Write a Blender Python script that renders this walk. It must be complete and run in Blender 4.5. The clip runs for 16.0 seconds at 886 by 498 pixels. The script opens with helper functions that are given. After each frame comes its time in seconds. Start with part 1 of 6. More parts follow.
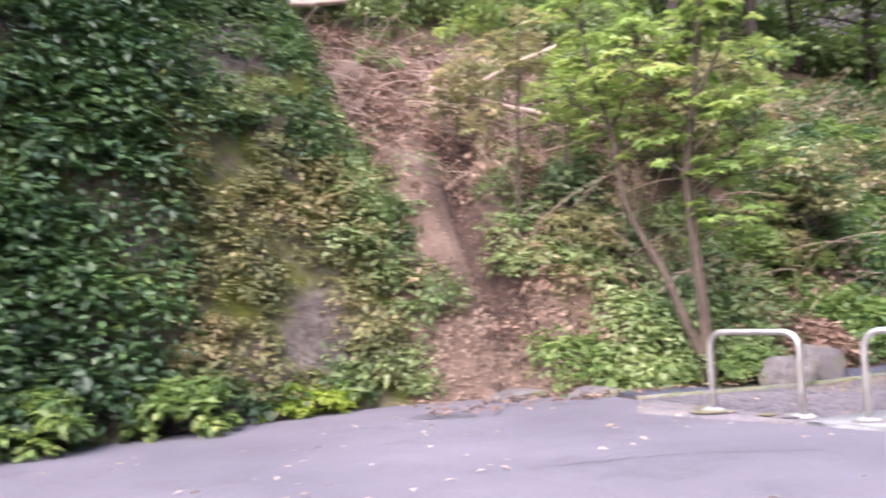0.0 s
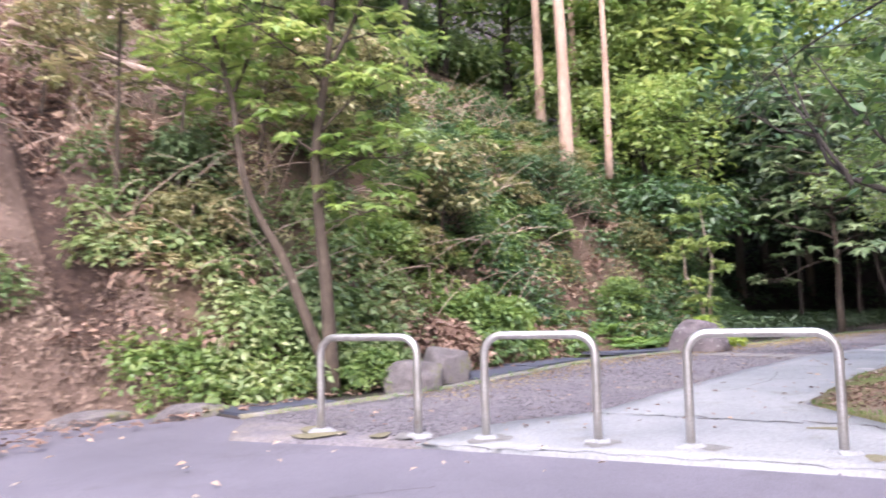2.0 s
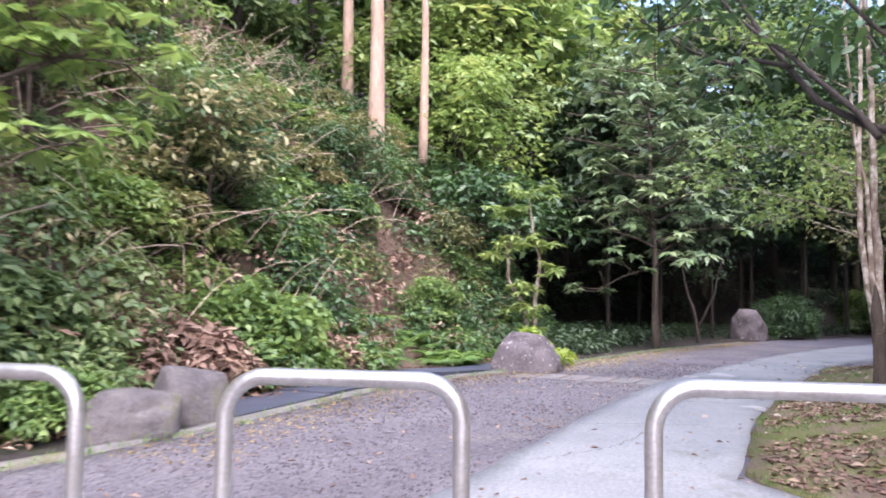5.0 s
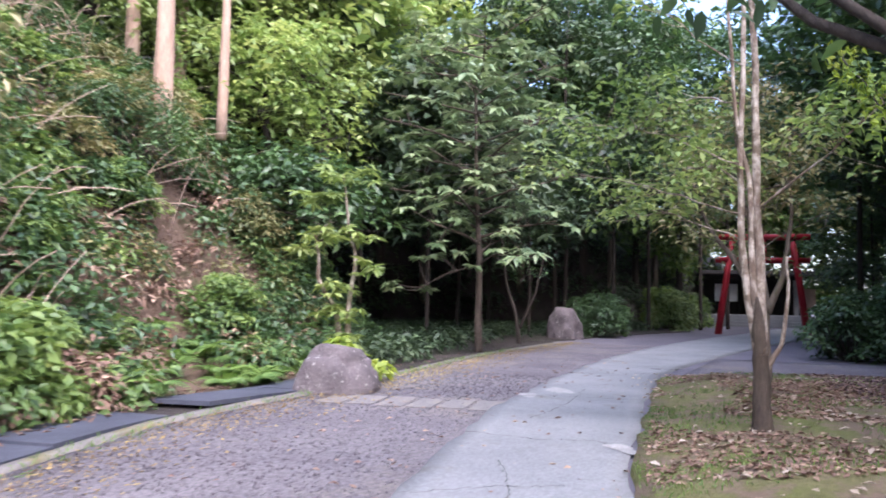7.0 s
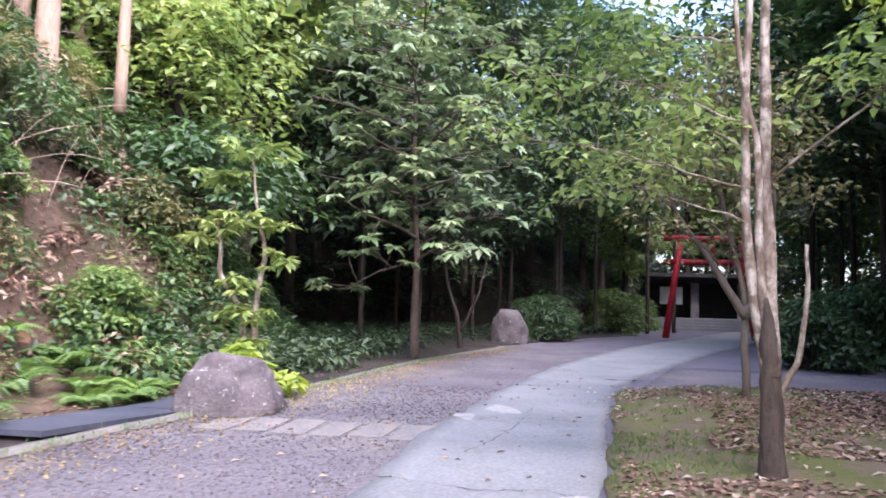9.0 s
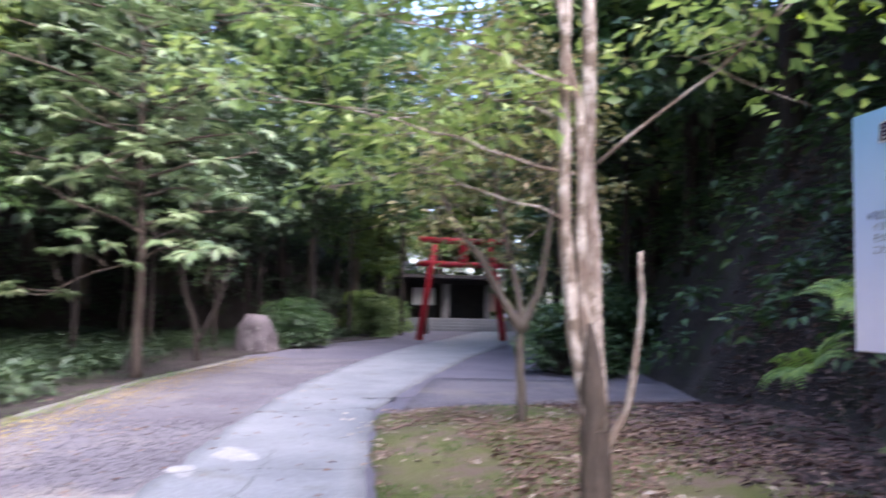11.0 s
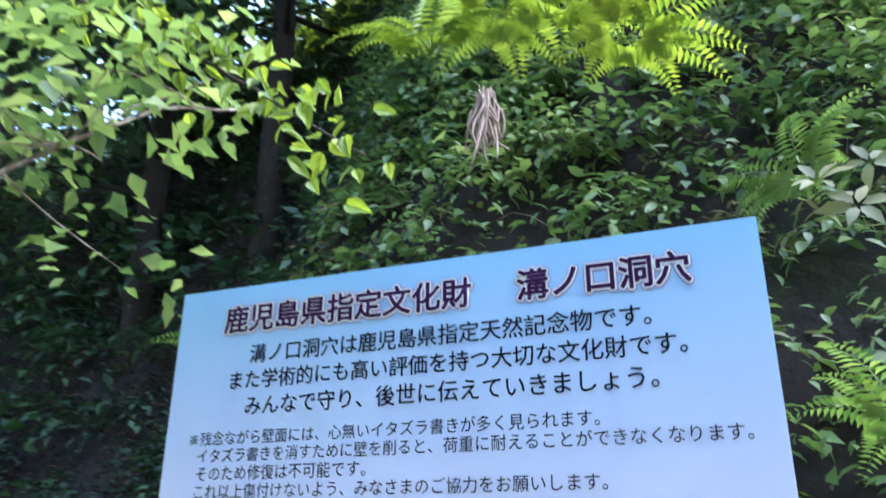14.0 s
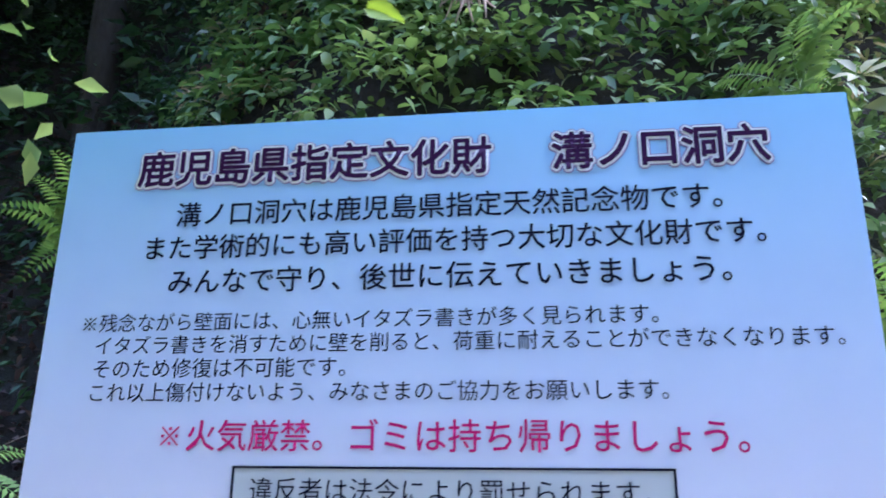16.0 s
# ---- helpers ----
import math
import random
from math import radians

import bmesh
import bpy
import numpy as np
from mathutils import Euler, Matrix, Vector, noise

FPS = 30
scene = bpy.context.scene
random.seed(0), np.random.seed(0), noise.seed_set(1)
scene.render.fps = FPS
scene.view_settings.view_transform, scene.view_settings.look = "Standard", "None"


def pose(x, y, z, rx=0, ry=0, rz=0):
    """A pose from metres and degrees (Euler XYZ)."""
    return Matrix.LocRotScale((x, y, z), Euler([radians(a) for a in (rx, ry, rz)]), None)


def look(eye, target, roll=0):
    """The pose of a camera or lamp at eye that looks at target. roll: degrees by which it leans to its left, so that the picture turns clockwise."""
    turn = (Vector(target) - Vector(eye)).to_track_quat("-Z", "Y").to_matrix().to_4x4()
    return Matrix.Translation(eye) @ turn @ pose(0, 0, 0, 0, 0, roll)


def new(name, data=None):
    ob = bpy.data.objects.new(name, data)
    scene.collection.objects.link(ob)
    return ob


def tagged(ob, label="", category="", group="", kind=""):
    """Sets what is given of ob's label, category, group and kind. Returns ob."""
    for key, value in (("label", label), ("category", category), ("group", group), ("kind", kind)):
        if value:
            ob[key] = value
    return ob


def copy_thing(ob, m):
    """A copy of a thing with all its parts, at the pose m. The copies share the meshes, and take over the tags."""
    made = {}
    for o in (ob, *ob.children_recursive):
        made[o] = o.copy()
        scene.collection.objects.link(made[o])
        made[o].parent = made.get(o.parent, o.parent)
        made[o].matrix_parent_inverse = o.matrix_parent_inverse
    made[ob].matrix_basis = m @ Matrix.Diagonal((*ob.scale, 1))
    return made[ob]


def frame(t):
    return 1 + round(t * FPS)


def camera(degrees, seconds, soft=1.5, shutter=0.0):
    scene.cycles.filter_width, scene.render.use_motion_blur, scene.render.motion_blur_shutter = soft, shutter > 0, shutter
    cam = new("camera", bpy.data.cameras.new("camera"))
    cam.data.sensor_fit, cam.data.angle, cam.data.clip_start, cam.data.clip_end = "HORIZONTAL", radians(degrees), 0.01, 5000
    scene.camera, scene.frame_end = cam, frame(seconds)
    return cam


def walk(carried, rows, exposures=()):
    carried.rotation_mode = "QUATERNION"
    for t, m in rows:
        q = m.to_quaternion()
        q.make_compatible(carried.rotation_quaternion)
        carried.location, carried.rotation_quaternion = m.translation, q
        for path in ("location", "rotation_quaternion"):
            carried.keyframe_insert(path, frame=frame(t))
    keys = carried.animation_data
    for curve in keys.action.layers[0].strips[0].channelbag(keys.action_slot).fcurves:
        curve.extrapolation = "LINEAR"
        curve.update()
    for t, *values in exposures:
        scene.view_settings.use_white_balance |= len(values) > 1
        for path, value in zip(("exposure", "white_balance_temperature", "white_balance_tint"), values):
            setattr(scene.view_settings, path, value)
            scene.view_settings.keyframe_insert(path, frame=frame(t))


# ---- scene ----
cam = camera(59.1, 16.0, soft=1.7, shutter=0.7)
# seconds, eye, target, roll
EARLY = [
    (0, (0.178, 0.035, 1.171), (0.999, 1.85, 1.348), -1.6),
    (0.5, (0.471, 0.267, 1.161), (1.508, 1.969, 1.328), -1.5),
    (1, (0.841, 0.493, 1.155), (2.078, 2.056, 1.313), -1.5),
    (1.5, (1.292, 0.793, 1.196), (2.647, 2.257, 1.342), -1.6),
    (2, (1.667, 1.077, 1.198), (3.165, 2.394, 1.343), -1.4),
    (2.5, (2.047, 1.349, 1.211), (3.6, 2.6, 1.353), -1.1),
    (3, (2.469, 1.635, 1.22), (4.086, 2.802, 1.365), -0.8),
    (3.2, (2.622, 1.778, 1.218), (4.279, 2.889, 1.358), -0.8),
    (5.3, (4.558, 3.079, 1.238), (6.373, 3.909, 1.376), 0.7),
    (5.5, (4.765, 3.166, 1.258), (6.6, 3.948, 1.392), 0.4),
    (6, (5.15, 3.345, 1.297), (7.032, 4.008, 1.438), 0.6),
    (6.5, (5.634, 3.54, 1.355), (7.555, 4.08, 1.489), 1.0),
    (7, (6.08, 3.59, 1.4), (8.027, 4.029, 1.53), 1.2),
    (7.5, (6.532, 3.645, 1.422), (8.492, 4.018, 1.551), 1.2),
    (8, (6.965, 3.696, 1.388), (8.932, 4.034, 1.516), 1.5),
    (8.2, (7.119, 3.696, 1.39), (9.087, 4.028, 1.521), 1.6),
]
# seconds, x, y, z as parts of the walk's length, yaw, pitch, roll
METRES, EYE, TURN = 12.5, 1.24, -25.0
LATE = [
    (10.5, 0.5255, 0.5776, 0.0133, -66.24, 4.04, -1.36),
    (11.0, 0.553, 0.5845, 0.0229, -74.24, 4.33, -1.32),
    (11.5, 0.5733, 0.5918, 0.0296, -84.77, 4.69, -1.12),
    (12.0, 0.5932, 0.5958, 0.0315, -98.26, 5.63, -0.87),
    (12.5, 0.61, 0.5986, 0.0341, -110.92, 10.18, -0.78),
    (13.0, 0.6257, 0.604, 0.0362, -120.63, 18.27, -0.72),
    (13.5, 0.6427, 0.6015, 0.0336, -127.6, 21.48, -0.43),
    (14.0, 0.6584, 0.5978, 0.0324, -132.65, 21.16, -0.29),
    (14.5, 0.6722, 0.598, 0.0309, -137.19, 19.15, -0.12),
    (15.0, 0.6854, 0.5935, 0.0295, -140.94, 17.97, -0.1),
    (15.5, 0.6969, 0.5887, 0.0312, -144.61, 17.25, -0.25),
    (16.0, 0.7052, 0.5934, 0.0305, -147.23, 16.9, -0.54),
]
walk(cam, [(t, look(eye, target, roll)) for t, eye, target, roll in EARLY]
     + [(t, pose(0, 0, EYE, 0, 0, TURN) @ pose(METRES * x, METRES * y, METRES * z, 90 + pitch, roll, yaw))
        for t, x, y, z, yaw, pitch, roll in LATE],
     [(0, 2.48, 6200, 23), (3, 2.4, 6000, 22), (7, 2.42, 5850, 22), (10.5, 2.8, 5900, 27), (11.5, 3.0, 5900, 20), (12.5, 3.35, 5750, 12), (13.3, 3.3, 5650, 8), (14, 3.42, 5400, 9), (15, 3.1, 5150, 11), (16, 3.15, 5100, 15)])

# ---- world, sun, exposure ----
world = bpy.data.worlds.new("world")
scene.world = world
world.use_nodes = True
wn = world.node_tree
sky = wn.nodes.new("ShaderNodeTexSky")
sky.sky_type = 'NISHITA'
sky.sun_disc = False
sky.sun_elevation, sky.sun_rotation = radians(52), radians(232)
sky.air_density, sky.dust_density = 1.0, 3.0
wn.links.new(sky.outputs[0], wn.nodes["Background"].inputs[0])
wn.nodes["Background"].inputs[1].default_value = 0.15
sun = new("sun", bpy.data.lights.new("sun", 'SUN'))
sun.data.energy, sun.data.angle, sun.data.color = 1.5, radians(75), (1.0, 0.95, 0.88)
sun.matrix_world = look((0, 0, 30), (18.5, 14.5, 0))

# ---- materials ----
def mat_nodes(name):
    m = bpy.data.materials.new(name)
    m.use_nodes = True
    nt = m.node_tree
    return m, nt, nt.nodes["Principled BSDF"]


def ramp(nt, fac, stops):
    r = nt.nodes.new("ShaderNodeValToRGB")
    while len(r.color_ramp.elements) < len(stops):
        r.color_ramp.elements.new(0.5)
    for e, (p, c) in zip(r.color_ramp.elements, stops):
        e.position, e.color = p, (*c, 1)
    nt.links.new(fac, r.inputs[0])
    return r.outputs[0]


def noise_fac(nt, scale, detail=6, rough=0.6, stretch=None):
    n = nt.nodes.new("ShaderNodeTexNoise")
    n.inputs["Scale"].default_value, n.inputs["Detail"].default_value, n.inputs["Roughness"].default_value = scale, detail, rough
    tc = nt.nodes.new("ShaderNodeTexCoord")
    if stretch:
        mp = nt.nodes.new("ShaderNodeMapping")
        mp.inputs["Scale"].default_value = stretch
        nt.links.new(tc.outputs["Object"], mp.inputs[0])
        nt.links.new(mp.outputs[0], n.inputs["Vector"])
    else:
        nt.links.new(tc.outputs["Object"], n.inputs["Vector"])
    return n.outputs["Fac"]


def mix(nt, fac, a, b, how='MIX'):
    x = nt.nodes.new("ShaderNodeMix")
    x.data_type, x.blend_type = 'RGBA', how
    if isinstance(fac, float):
        x.inputs[0].default_value = fac
    else:
        nt.links.new(fac, x.inputs[0])
    nt.links.new(a, x.inputs[6])
    nt.links.new(b, x.inputs[7])
    return x.outputs[2]


def bump(nt, b, fac, strength, dist):
    n = nt.nodes.new("ShaderNodeBump")
    n.inputs["Strength"].default_value, n.inputs["Distance"].default_value = strength, dist
    nt.links.new(fac, n.inputs["Height"])
    nt.links.new(n.outputs[0], b.inputs["Normal"])


def surface(name, big, small, big_scale, small_scale, rough=0.85, relief=0.6, dist=0.01, metal=0.0, patch=None, stretch=None, spec=0.3):
    """Two scales of colour: broad stops, fine stops multiplied over them, and a patch of another colour."""
    m, nt, b = mat_nodes(name)
    f2 = noise_fac(nt, small_scale, 8, 0.65, stretch)
    col = mix(nt, 0.75, ramp(nt, noise_fac(nt, big_scale, 5, 0.6, stretch), big), ramp(nt, f2, small), 'MULTIPLY')
    if patch:
        colour, lo, hi, sc = patch
        r = nt.nodes.new("ShaderNodeValToRGB")
        r.color_ramp.elements[0].position, r.color_ramp.elements[1].position = lo, hi
        nt.links.new(noise_fac(nt, sc, 9, 0.7), r.inputs[0])
        c = nt.nodes.new("ShaderNodeRGB")
        c.outputs[0].default_value = (*colour, 1)
        c2 = mix(nt, 0.6, c.outputs[0], ramp(nt, f2, small), 'MULTIPLY')
        col = mix(nt, r.outputs[0], col, c2)
    nt.links.new(col, b.inputs["Base Color"])
    b.inputs["Roughness"].default_value, b.inputs["Metallic"].default_value = rough, metal
    b.inputs["Specular IOR Level"].default_value = spec
    bump(nt, b, f2, relief, dist)
    return m


def leaf_mat(name, stops, through_light=0.3, rough=0.5, patch_scale=0.5):
    """Each leaf takes its own shade; shades also drift in broad patches."""
    m, nt, b = mat_nodes(name)
    g = nt.nodes.new("ShaderNodeNewGeometry")
    mul = nt.nodes.new("ShaderNodeMath")
    mul.operation = 'MULTIPLY_ADD'
    mul.inputs[1].default_value = 0.55
    nt.links.new(g.outputs["Random Per Island"], mul.inputs[0])
    sc = nt.nodes.new("ShaderNodeMath")
    sc.operation = 'MULTIPLY_ADD'
    sc.inputs[1].default_value, sc.inputs[2].default_value = 1.5, -0.5
    nt.links.new(noise_fac(nt, patch_scale, 3, 0.5), sc.inputs[0])
    nt.links.new(sc.outputs[0], mul.inputs[2])
    col = ramp(nt, mul.outputs[0], stops)
    nt.links.new(col, b.inputs["Base Color"])
    b.inputs["Roughness"].default_value = rough
    b.inputs["Specular IOR Level"].default_value = 0.6
    tr = nt.nodes.new("ShaderNodeBsdfTranslucent")
    hs = nt.nodes.new("ShaderNodeHueSaturation")
    hs.inputs["Hue"].default_value, hs.inputs["Saturation"].default_value, hs.inputs["Value"].default_value = 0.485, 1.1, 1.5
    nt.links.new(col, hs.inputs["Color"])
    nt.links.new(hs.outputs[0], tr.inputs[0])
    ms = nt.nodes.new("ShaderNodeMixShader")
    ms.inputs[0].default_value = through_light
    nt.links.new(b.outputs[0], ms.inputs[1])
    nt.links.new(tr.outputs[0], ms.inputs[2])
    nt.links.new(ms.outputs[0], nt.nodes["Material Output"].inputs[0])
    return m


GREY = [(0.3, (0.55, 0.55, 0.55)), (0.7, (1.1, 1.1, 1.1))]
M = {}
M["asphalt"] = surface("asphalt", [(0.3, (0.1, 0.094, 0.112)), (0.7, (0.15, 0.139, 0.163))], [(0.3, (0.6, 0.6, 0.6)), (0.65, (1.1, 1.1, 1.1))], 0.5, 70, 0.85, 0.5, 0.006, patch=((0.085, 0.08, 0.09), 0.55, 0.75, 0.9))
M["concrete"] = surface("concrete", [(0.3, (0.19, 0.195, 0.205)), (0.7, (0.27, 0.275, 0.28))], GREY, 0.9, 35, 0.85, 0.4, 0.006, patch=((0.17, 0.165, 0.15), 0.56, 0.72, 2.1))
M["gravel"] = surface("gravel", [(0.3, (0.11, 0.1, 0.113)), (0.7, (0.18, 0.165, 0.175))], [(0.35, (0.4, 0.4, 0.4)), (0.6, (1.2, 1.2, 1.2))], 0.7, 28, 0.9, 1.0, 0.02, patch=((0.22, 0.195, 0.165), 0.54, 0.7, 0.6))
M["moss_ground"] = surface("moss_ground", [(0.35, (0.125, 0.15, 0.035)), (0.65, (0.175, 0.155, 0.075))], GREY, 1.2, 30, 0.95, 1.0, 0.03, patch=((0.19, 0.14, 0.1), 0.47, 0.58, 2.6))
M["soil"] = surface("soil", [(0.3, (0.075, 0.05, 0.034)), (0.7, (0.16, 0.105, 0.075))], GREY, 0.8, 12, 0.95, 1.0, 0.05, patch=((0.06, 0.075, 0.025), 0.5, 0.66, 1.1))
M["gully_earth"] = surface("gully_earth", [(0.3, (0.035, 0.022, 0.017)), (0.7, (0.10, 0.062, 0.047))], [(0.3, (0.3, 0.3, 0.3)), (0.65, (1.1, 1.1, 1.1))], 3.0, 11, 0.85, 1.0, 0.08)
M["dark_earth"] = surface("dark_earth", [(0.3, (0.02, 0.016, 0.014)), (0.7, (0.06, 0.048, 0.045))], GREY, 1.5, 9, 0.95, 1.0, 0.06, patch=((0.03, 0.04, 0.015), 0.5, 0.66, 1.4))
M["scar"] = surface("scar", [(0.3, (0.09, 0.06, 0.045)), (0.7, (0.2, 0.14, 0.11))], GREY, 1.5, 14, 0.95, 1.0, 0.05)
M["ditch"] = surface("ditch_cover", [(0.3, (0.045, 0.05, 0.07)), (0.7, (0.08, 0.085, 0.112))], GREY, 2, 40, 0.7, 0.3, 0.004)
M["kerb"] = surface("kerb", [(0.3, (0.15, 0.143, 0.13)), (0.7, (0.22, 0.21, 0.195))], GREY, 2, 30, 0.9, 0.6, 0.008, patch=((0.15, 0.135, 0.06), 0.5, 0.66, 2.2))
M["stone"] = surface("boulder_stone", [(0.3, (0.10, 0.085, 0.09)), (0.7, (0.2, 0.17, 0.175))], GREY, 2.5, 25, 0.9, 1.0, 0.03, patch=((0.42, 0.4, 0.38), 0.61, 0.63, 13.0))
M["mossy_stone"] = surface("mossy_stone", [(0.3, (0.1, 0.088, 0.092)), (0.7, (0.2, 0.18, 0.176))], GREY, 2.5, 25, 0.9, 1.0, 0.03, patch=((0.13, 0.14, 0.035), 0.55, 0.66, 3.0))
M["tuff"] = surface("tuff", [(0.3, (0.10, 0.08, 0.07)), (0.7, (0.24, 0.2, 0.185))], [(0.3, (0.35, 0.35, 0.35)), (0.65, (1.1, 1.1, 1.1))], 1.6, 7, 0.95, 1.0, 0.12, patch=((0.10, 0.11, 0.02), 0.42, 0.58, 0.8))
M["red_stone"] = surface("red_stone", [(0.3, (0.2, 0.1, 0.07)), (0.7, (0.33, 0.18, 0.12))], GREY, 3, 20, 0.95, 1.0, 0.03)
M["steel"] = surface("steel", [(0.3, (0.42, 0.40, 0.37)), (0.7, (0.6, 0.58, 0.56))], [(0.3, (0.7, 0.66, 0.6)), (0.6, (1, 1, 1))], 6, 60, 0.36, 0.15, 0.002, metal=0.85, patch=((0.30, 0.25, 0.19), 0.6, 0.75, 9.0))
M["bark"] = surface("bark", [(0.3, (0.11, 0.085, 0.065)), (0.7, (0.2, 0.165, 0.13))], GREY, 3, 30, 0.95, 1.0, 0.02, patch=((0.09, 0.1, 0.04), 0.55, 0.7, 4.0), stretch=(1, 1, 0.3))
# darker than plain bark: canopy shade on woodland trunks is in the colour
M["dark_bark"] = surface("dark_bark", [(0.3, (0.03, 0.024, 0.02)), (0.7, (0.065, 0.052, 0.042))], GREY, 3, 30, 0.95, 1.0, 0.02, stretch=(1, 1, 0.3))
M["pale_bark"] = surface("pale_bark", [(0.42, (0.17, 0.122, 0.09)), (0.6, (0.5, 0.43, 0.355))], GREY, 9, 40, 0.9, 0.8, 0.01, patch=((0.16, 0.12, 0.085), 0.48, 0.6, 9.0), stretch=(1, 1, 0.45))
M["brown_bark"] = surface("brown_bark", [(0.3, (0.06, 0.045, 0.035)), (0.7, (0.13, 0.1, 0.075))], GREY, 4, 30, 0.95, 1.0, 0.03, patch=((0.2, 0.18, 0.14), 0.6, 0.7, 9.0), stretch=(1, 1, 0.35))
M["pine_bark"] = surface("pine_bark", [(0.3, (0.32, 0.21, 0.15)), (0.7, (0.5, 0.36, 0.28))], GREY, 2, 20, 0.95, 1.0, 0.02, stretch=(1, 1, 0.25))
M["dead_wood"] = surface("dead_wood", [(0.3, (0.36, 0.26, 0.2)), (0.7, (0.55, 0.42, 0.35))], GREY, 3, 30, 0.9, 0.6, 0.01)
M["vermilion"] = surface("vermilion", [(0.3, (0.30, 0.012, 0.02)), (0.7, (0.42, 0.022, 0.03))], [(0.3, (0.8, 0.8, 0.8)), (0.7, (1, 1, 1))], 1.5, 20, 0.55, 0.2, 0.004)
M["hall_dark"] = surface("hall_dark", [(0.3, (0.02, 0.02, 0.02)), (0.7, (0.04, 0.035, 0.035))], GREY, 2, 20, 0.6, 0.2, 0.004)
M["white_wall"] = surface("white_wall", [(0.3, (0.7, 0.7, 0.68)), (0.7, (0.8, 0.8, 0.78))], [(0.3, (0.9, 0.9, 0.9)), (0.7, (1, 1, 1))], 2, 20, 0.8, 0.1, 0.003)
M["grey_wood"] = surface("grey_wood", [(0.3, (0.22, 0.21, 0.2)), (0.7, (0.34, 0.33, 0.31))], GREY, 3, 30, 0.9, 0.4, 0.005)
M["post"] = surface("post_paint", [(0.3, (0.42, 0.40, 0.35)), (0.7, (0.52, 0.5, 0.45))], [(0.3, (0.8, 0.8, 0.8)), (0.7, (1, 1, 1))], 5, 40, 0.6, 0.2, 0.003)
M["crack"] = surface("crack", [(0.3, (0.03, 0.028, 0.025)), (0.7, (0.06, 0.055, 0.05))], GREY, 5, 40)

DEEP = [(0.0, (0.015, 0.035, 0.014)), (0.45, (0.04, 0.085, 0.03)), (0.8, (0.08, 0.15, 0.045)), (1.0, (0.15, 0.22, 0.06))]
FRESH = [(0.0, (0.04, 0.085, 0.028)), (0.4, (0.10, 0.17, 0.045)), (0.8, (0.19, 0.27, 0.075)), (1.0, (0.30, 0.34, 0.12))]
OLIVE = [(0.0, (0.05, 0.06, 0.025)), (0.35, (0.12, 0.14, 0.05)), (0.7, (0.22, 0.21, 0.085)), (1.0, (0.34, 0.26, 0.14))]
BRIGHT = [(0.0, (0.10, 0.17, 0.025)), (0.5, (0.22, 0.31, 0.045)), (1.0, (0.36, 0.42, 0.08))]
GLOSSY = [(0.0, (0.06, 0.11, 0.05)), (0.5, (0.17, 0.24, 0.11)), (1.0, (0.33, 0.39, 0.22))]
DEAD = [(0.0, (0.08, 0.045, 0.03)), (0.5, (0.2, 0.12, 0.085)), (1.0, (0.42, 0.31, 0.22))]
M["slope_fresh"] = leaf_mat("leaf_slope_fresh", [(0.0, (0.035, 0.075, 0.028)), (0.4, (0.11, 0.17, 0.06)), (0.8, (0.21, 0.28, 0.11)), (1.0, (0.33, 0.37, 0.18))], 0.35, 0.45, 0.8)
M["slope_olive"] = leaf_mat("leaf_slope_olive", [(0.0, (0.07, 0.075, 0.035)), (0.35, (0.17, 0.18, 0.075)), (0.7, (0.29, 0.27, 0.13)), (1.0, (0.43, 0.33, 0.2))], 0.3, 0.55, 1.1)
# shade and sunny leaves carry deep shade and sunlight in their colour
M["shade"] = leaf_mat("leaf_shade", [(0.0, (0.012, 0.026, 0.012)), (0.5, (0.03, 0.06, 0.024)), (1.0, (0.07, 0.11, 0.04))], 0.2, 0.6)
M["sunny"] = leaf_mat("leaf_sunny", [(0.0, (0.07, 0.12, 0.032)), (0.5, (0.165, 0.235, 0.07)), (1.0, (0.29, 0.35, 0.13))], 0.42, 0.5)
M["deep"] = leaf_mat("leaf_deep", DEEP, 0.25, 0.45)
M["fresh"] = leaf_mat("leaf_fresh", FRESH, 0.35, 0.5)
M["olive"] = leaf_mat("leaf_olive", OLIVE, 0.3, 0.6, 0.9)
M["bright"] = leaf_mat("leaf_bright", BRIGHT, 0.45, 0.5)
M["glossy"] = leaf_mat("leaf_glossy", GLOSSY, 0.25, 0.35)
M["dead"] = leaf_mat("leaf_dead", DEAD, 0.1, 0.8)

# ---- mesh helpers ----
RNG = np.random.default_rng(11)


def mesh_of(name, verts, faces, material, smooth=True):
    """A mesh from vertex and face arrays; faces are all of one size, or a list of such arrays."""
    groups = faces if isinstance(faces, list) else [faces]
    groups = [np.asarray(f, dtype=np.int32) for f in groups if len(f)]
    me = bpy.data.meshes.new(name)
    verts = np.asarray(verts, dtype=np.float32)
    me.vertices.add(len(verts))
    me.vertices.foreach_set("co", verts.ravel())
    loops = np.concatenate([f.ravel() for f in groups])
    sizes = np.concatenate([np.full(len(f), f.shape[1], dtype=np.int32) for f in groups])
    me.loops.add(len(loops))
    me.loops.foreach_set("vertex_index", loops)
    me.polygons.add(len(sizes))
    me.polygons.foreach_set("loop_start", np.concatenate([[0], np.cumsum(sizes)[:-1]]).astype(np.int32))
    me.polygons.foreach_set("loop_total", sizes)
    me.update(calc_edges=True)
    me.validate()
    if smooth:
        me.polygons.foreach_set("use_smooth", np.ones(len(me.polygons), dtype=bool))
    me.materials.append(M[material])
    return me


def solid(name, verts, faces, material, parent=None, label="", smooth=True):
    ob = new(name, mesh_of(name, verts, faces, material, smooth))
    if parent:
        ob.parent = parent
    return tagged(ob, label)


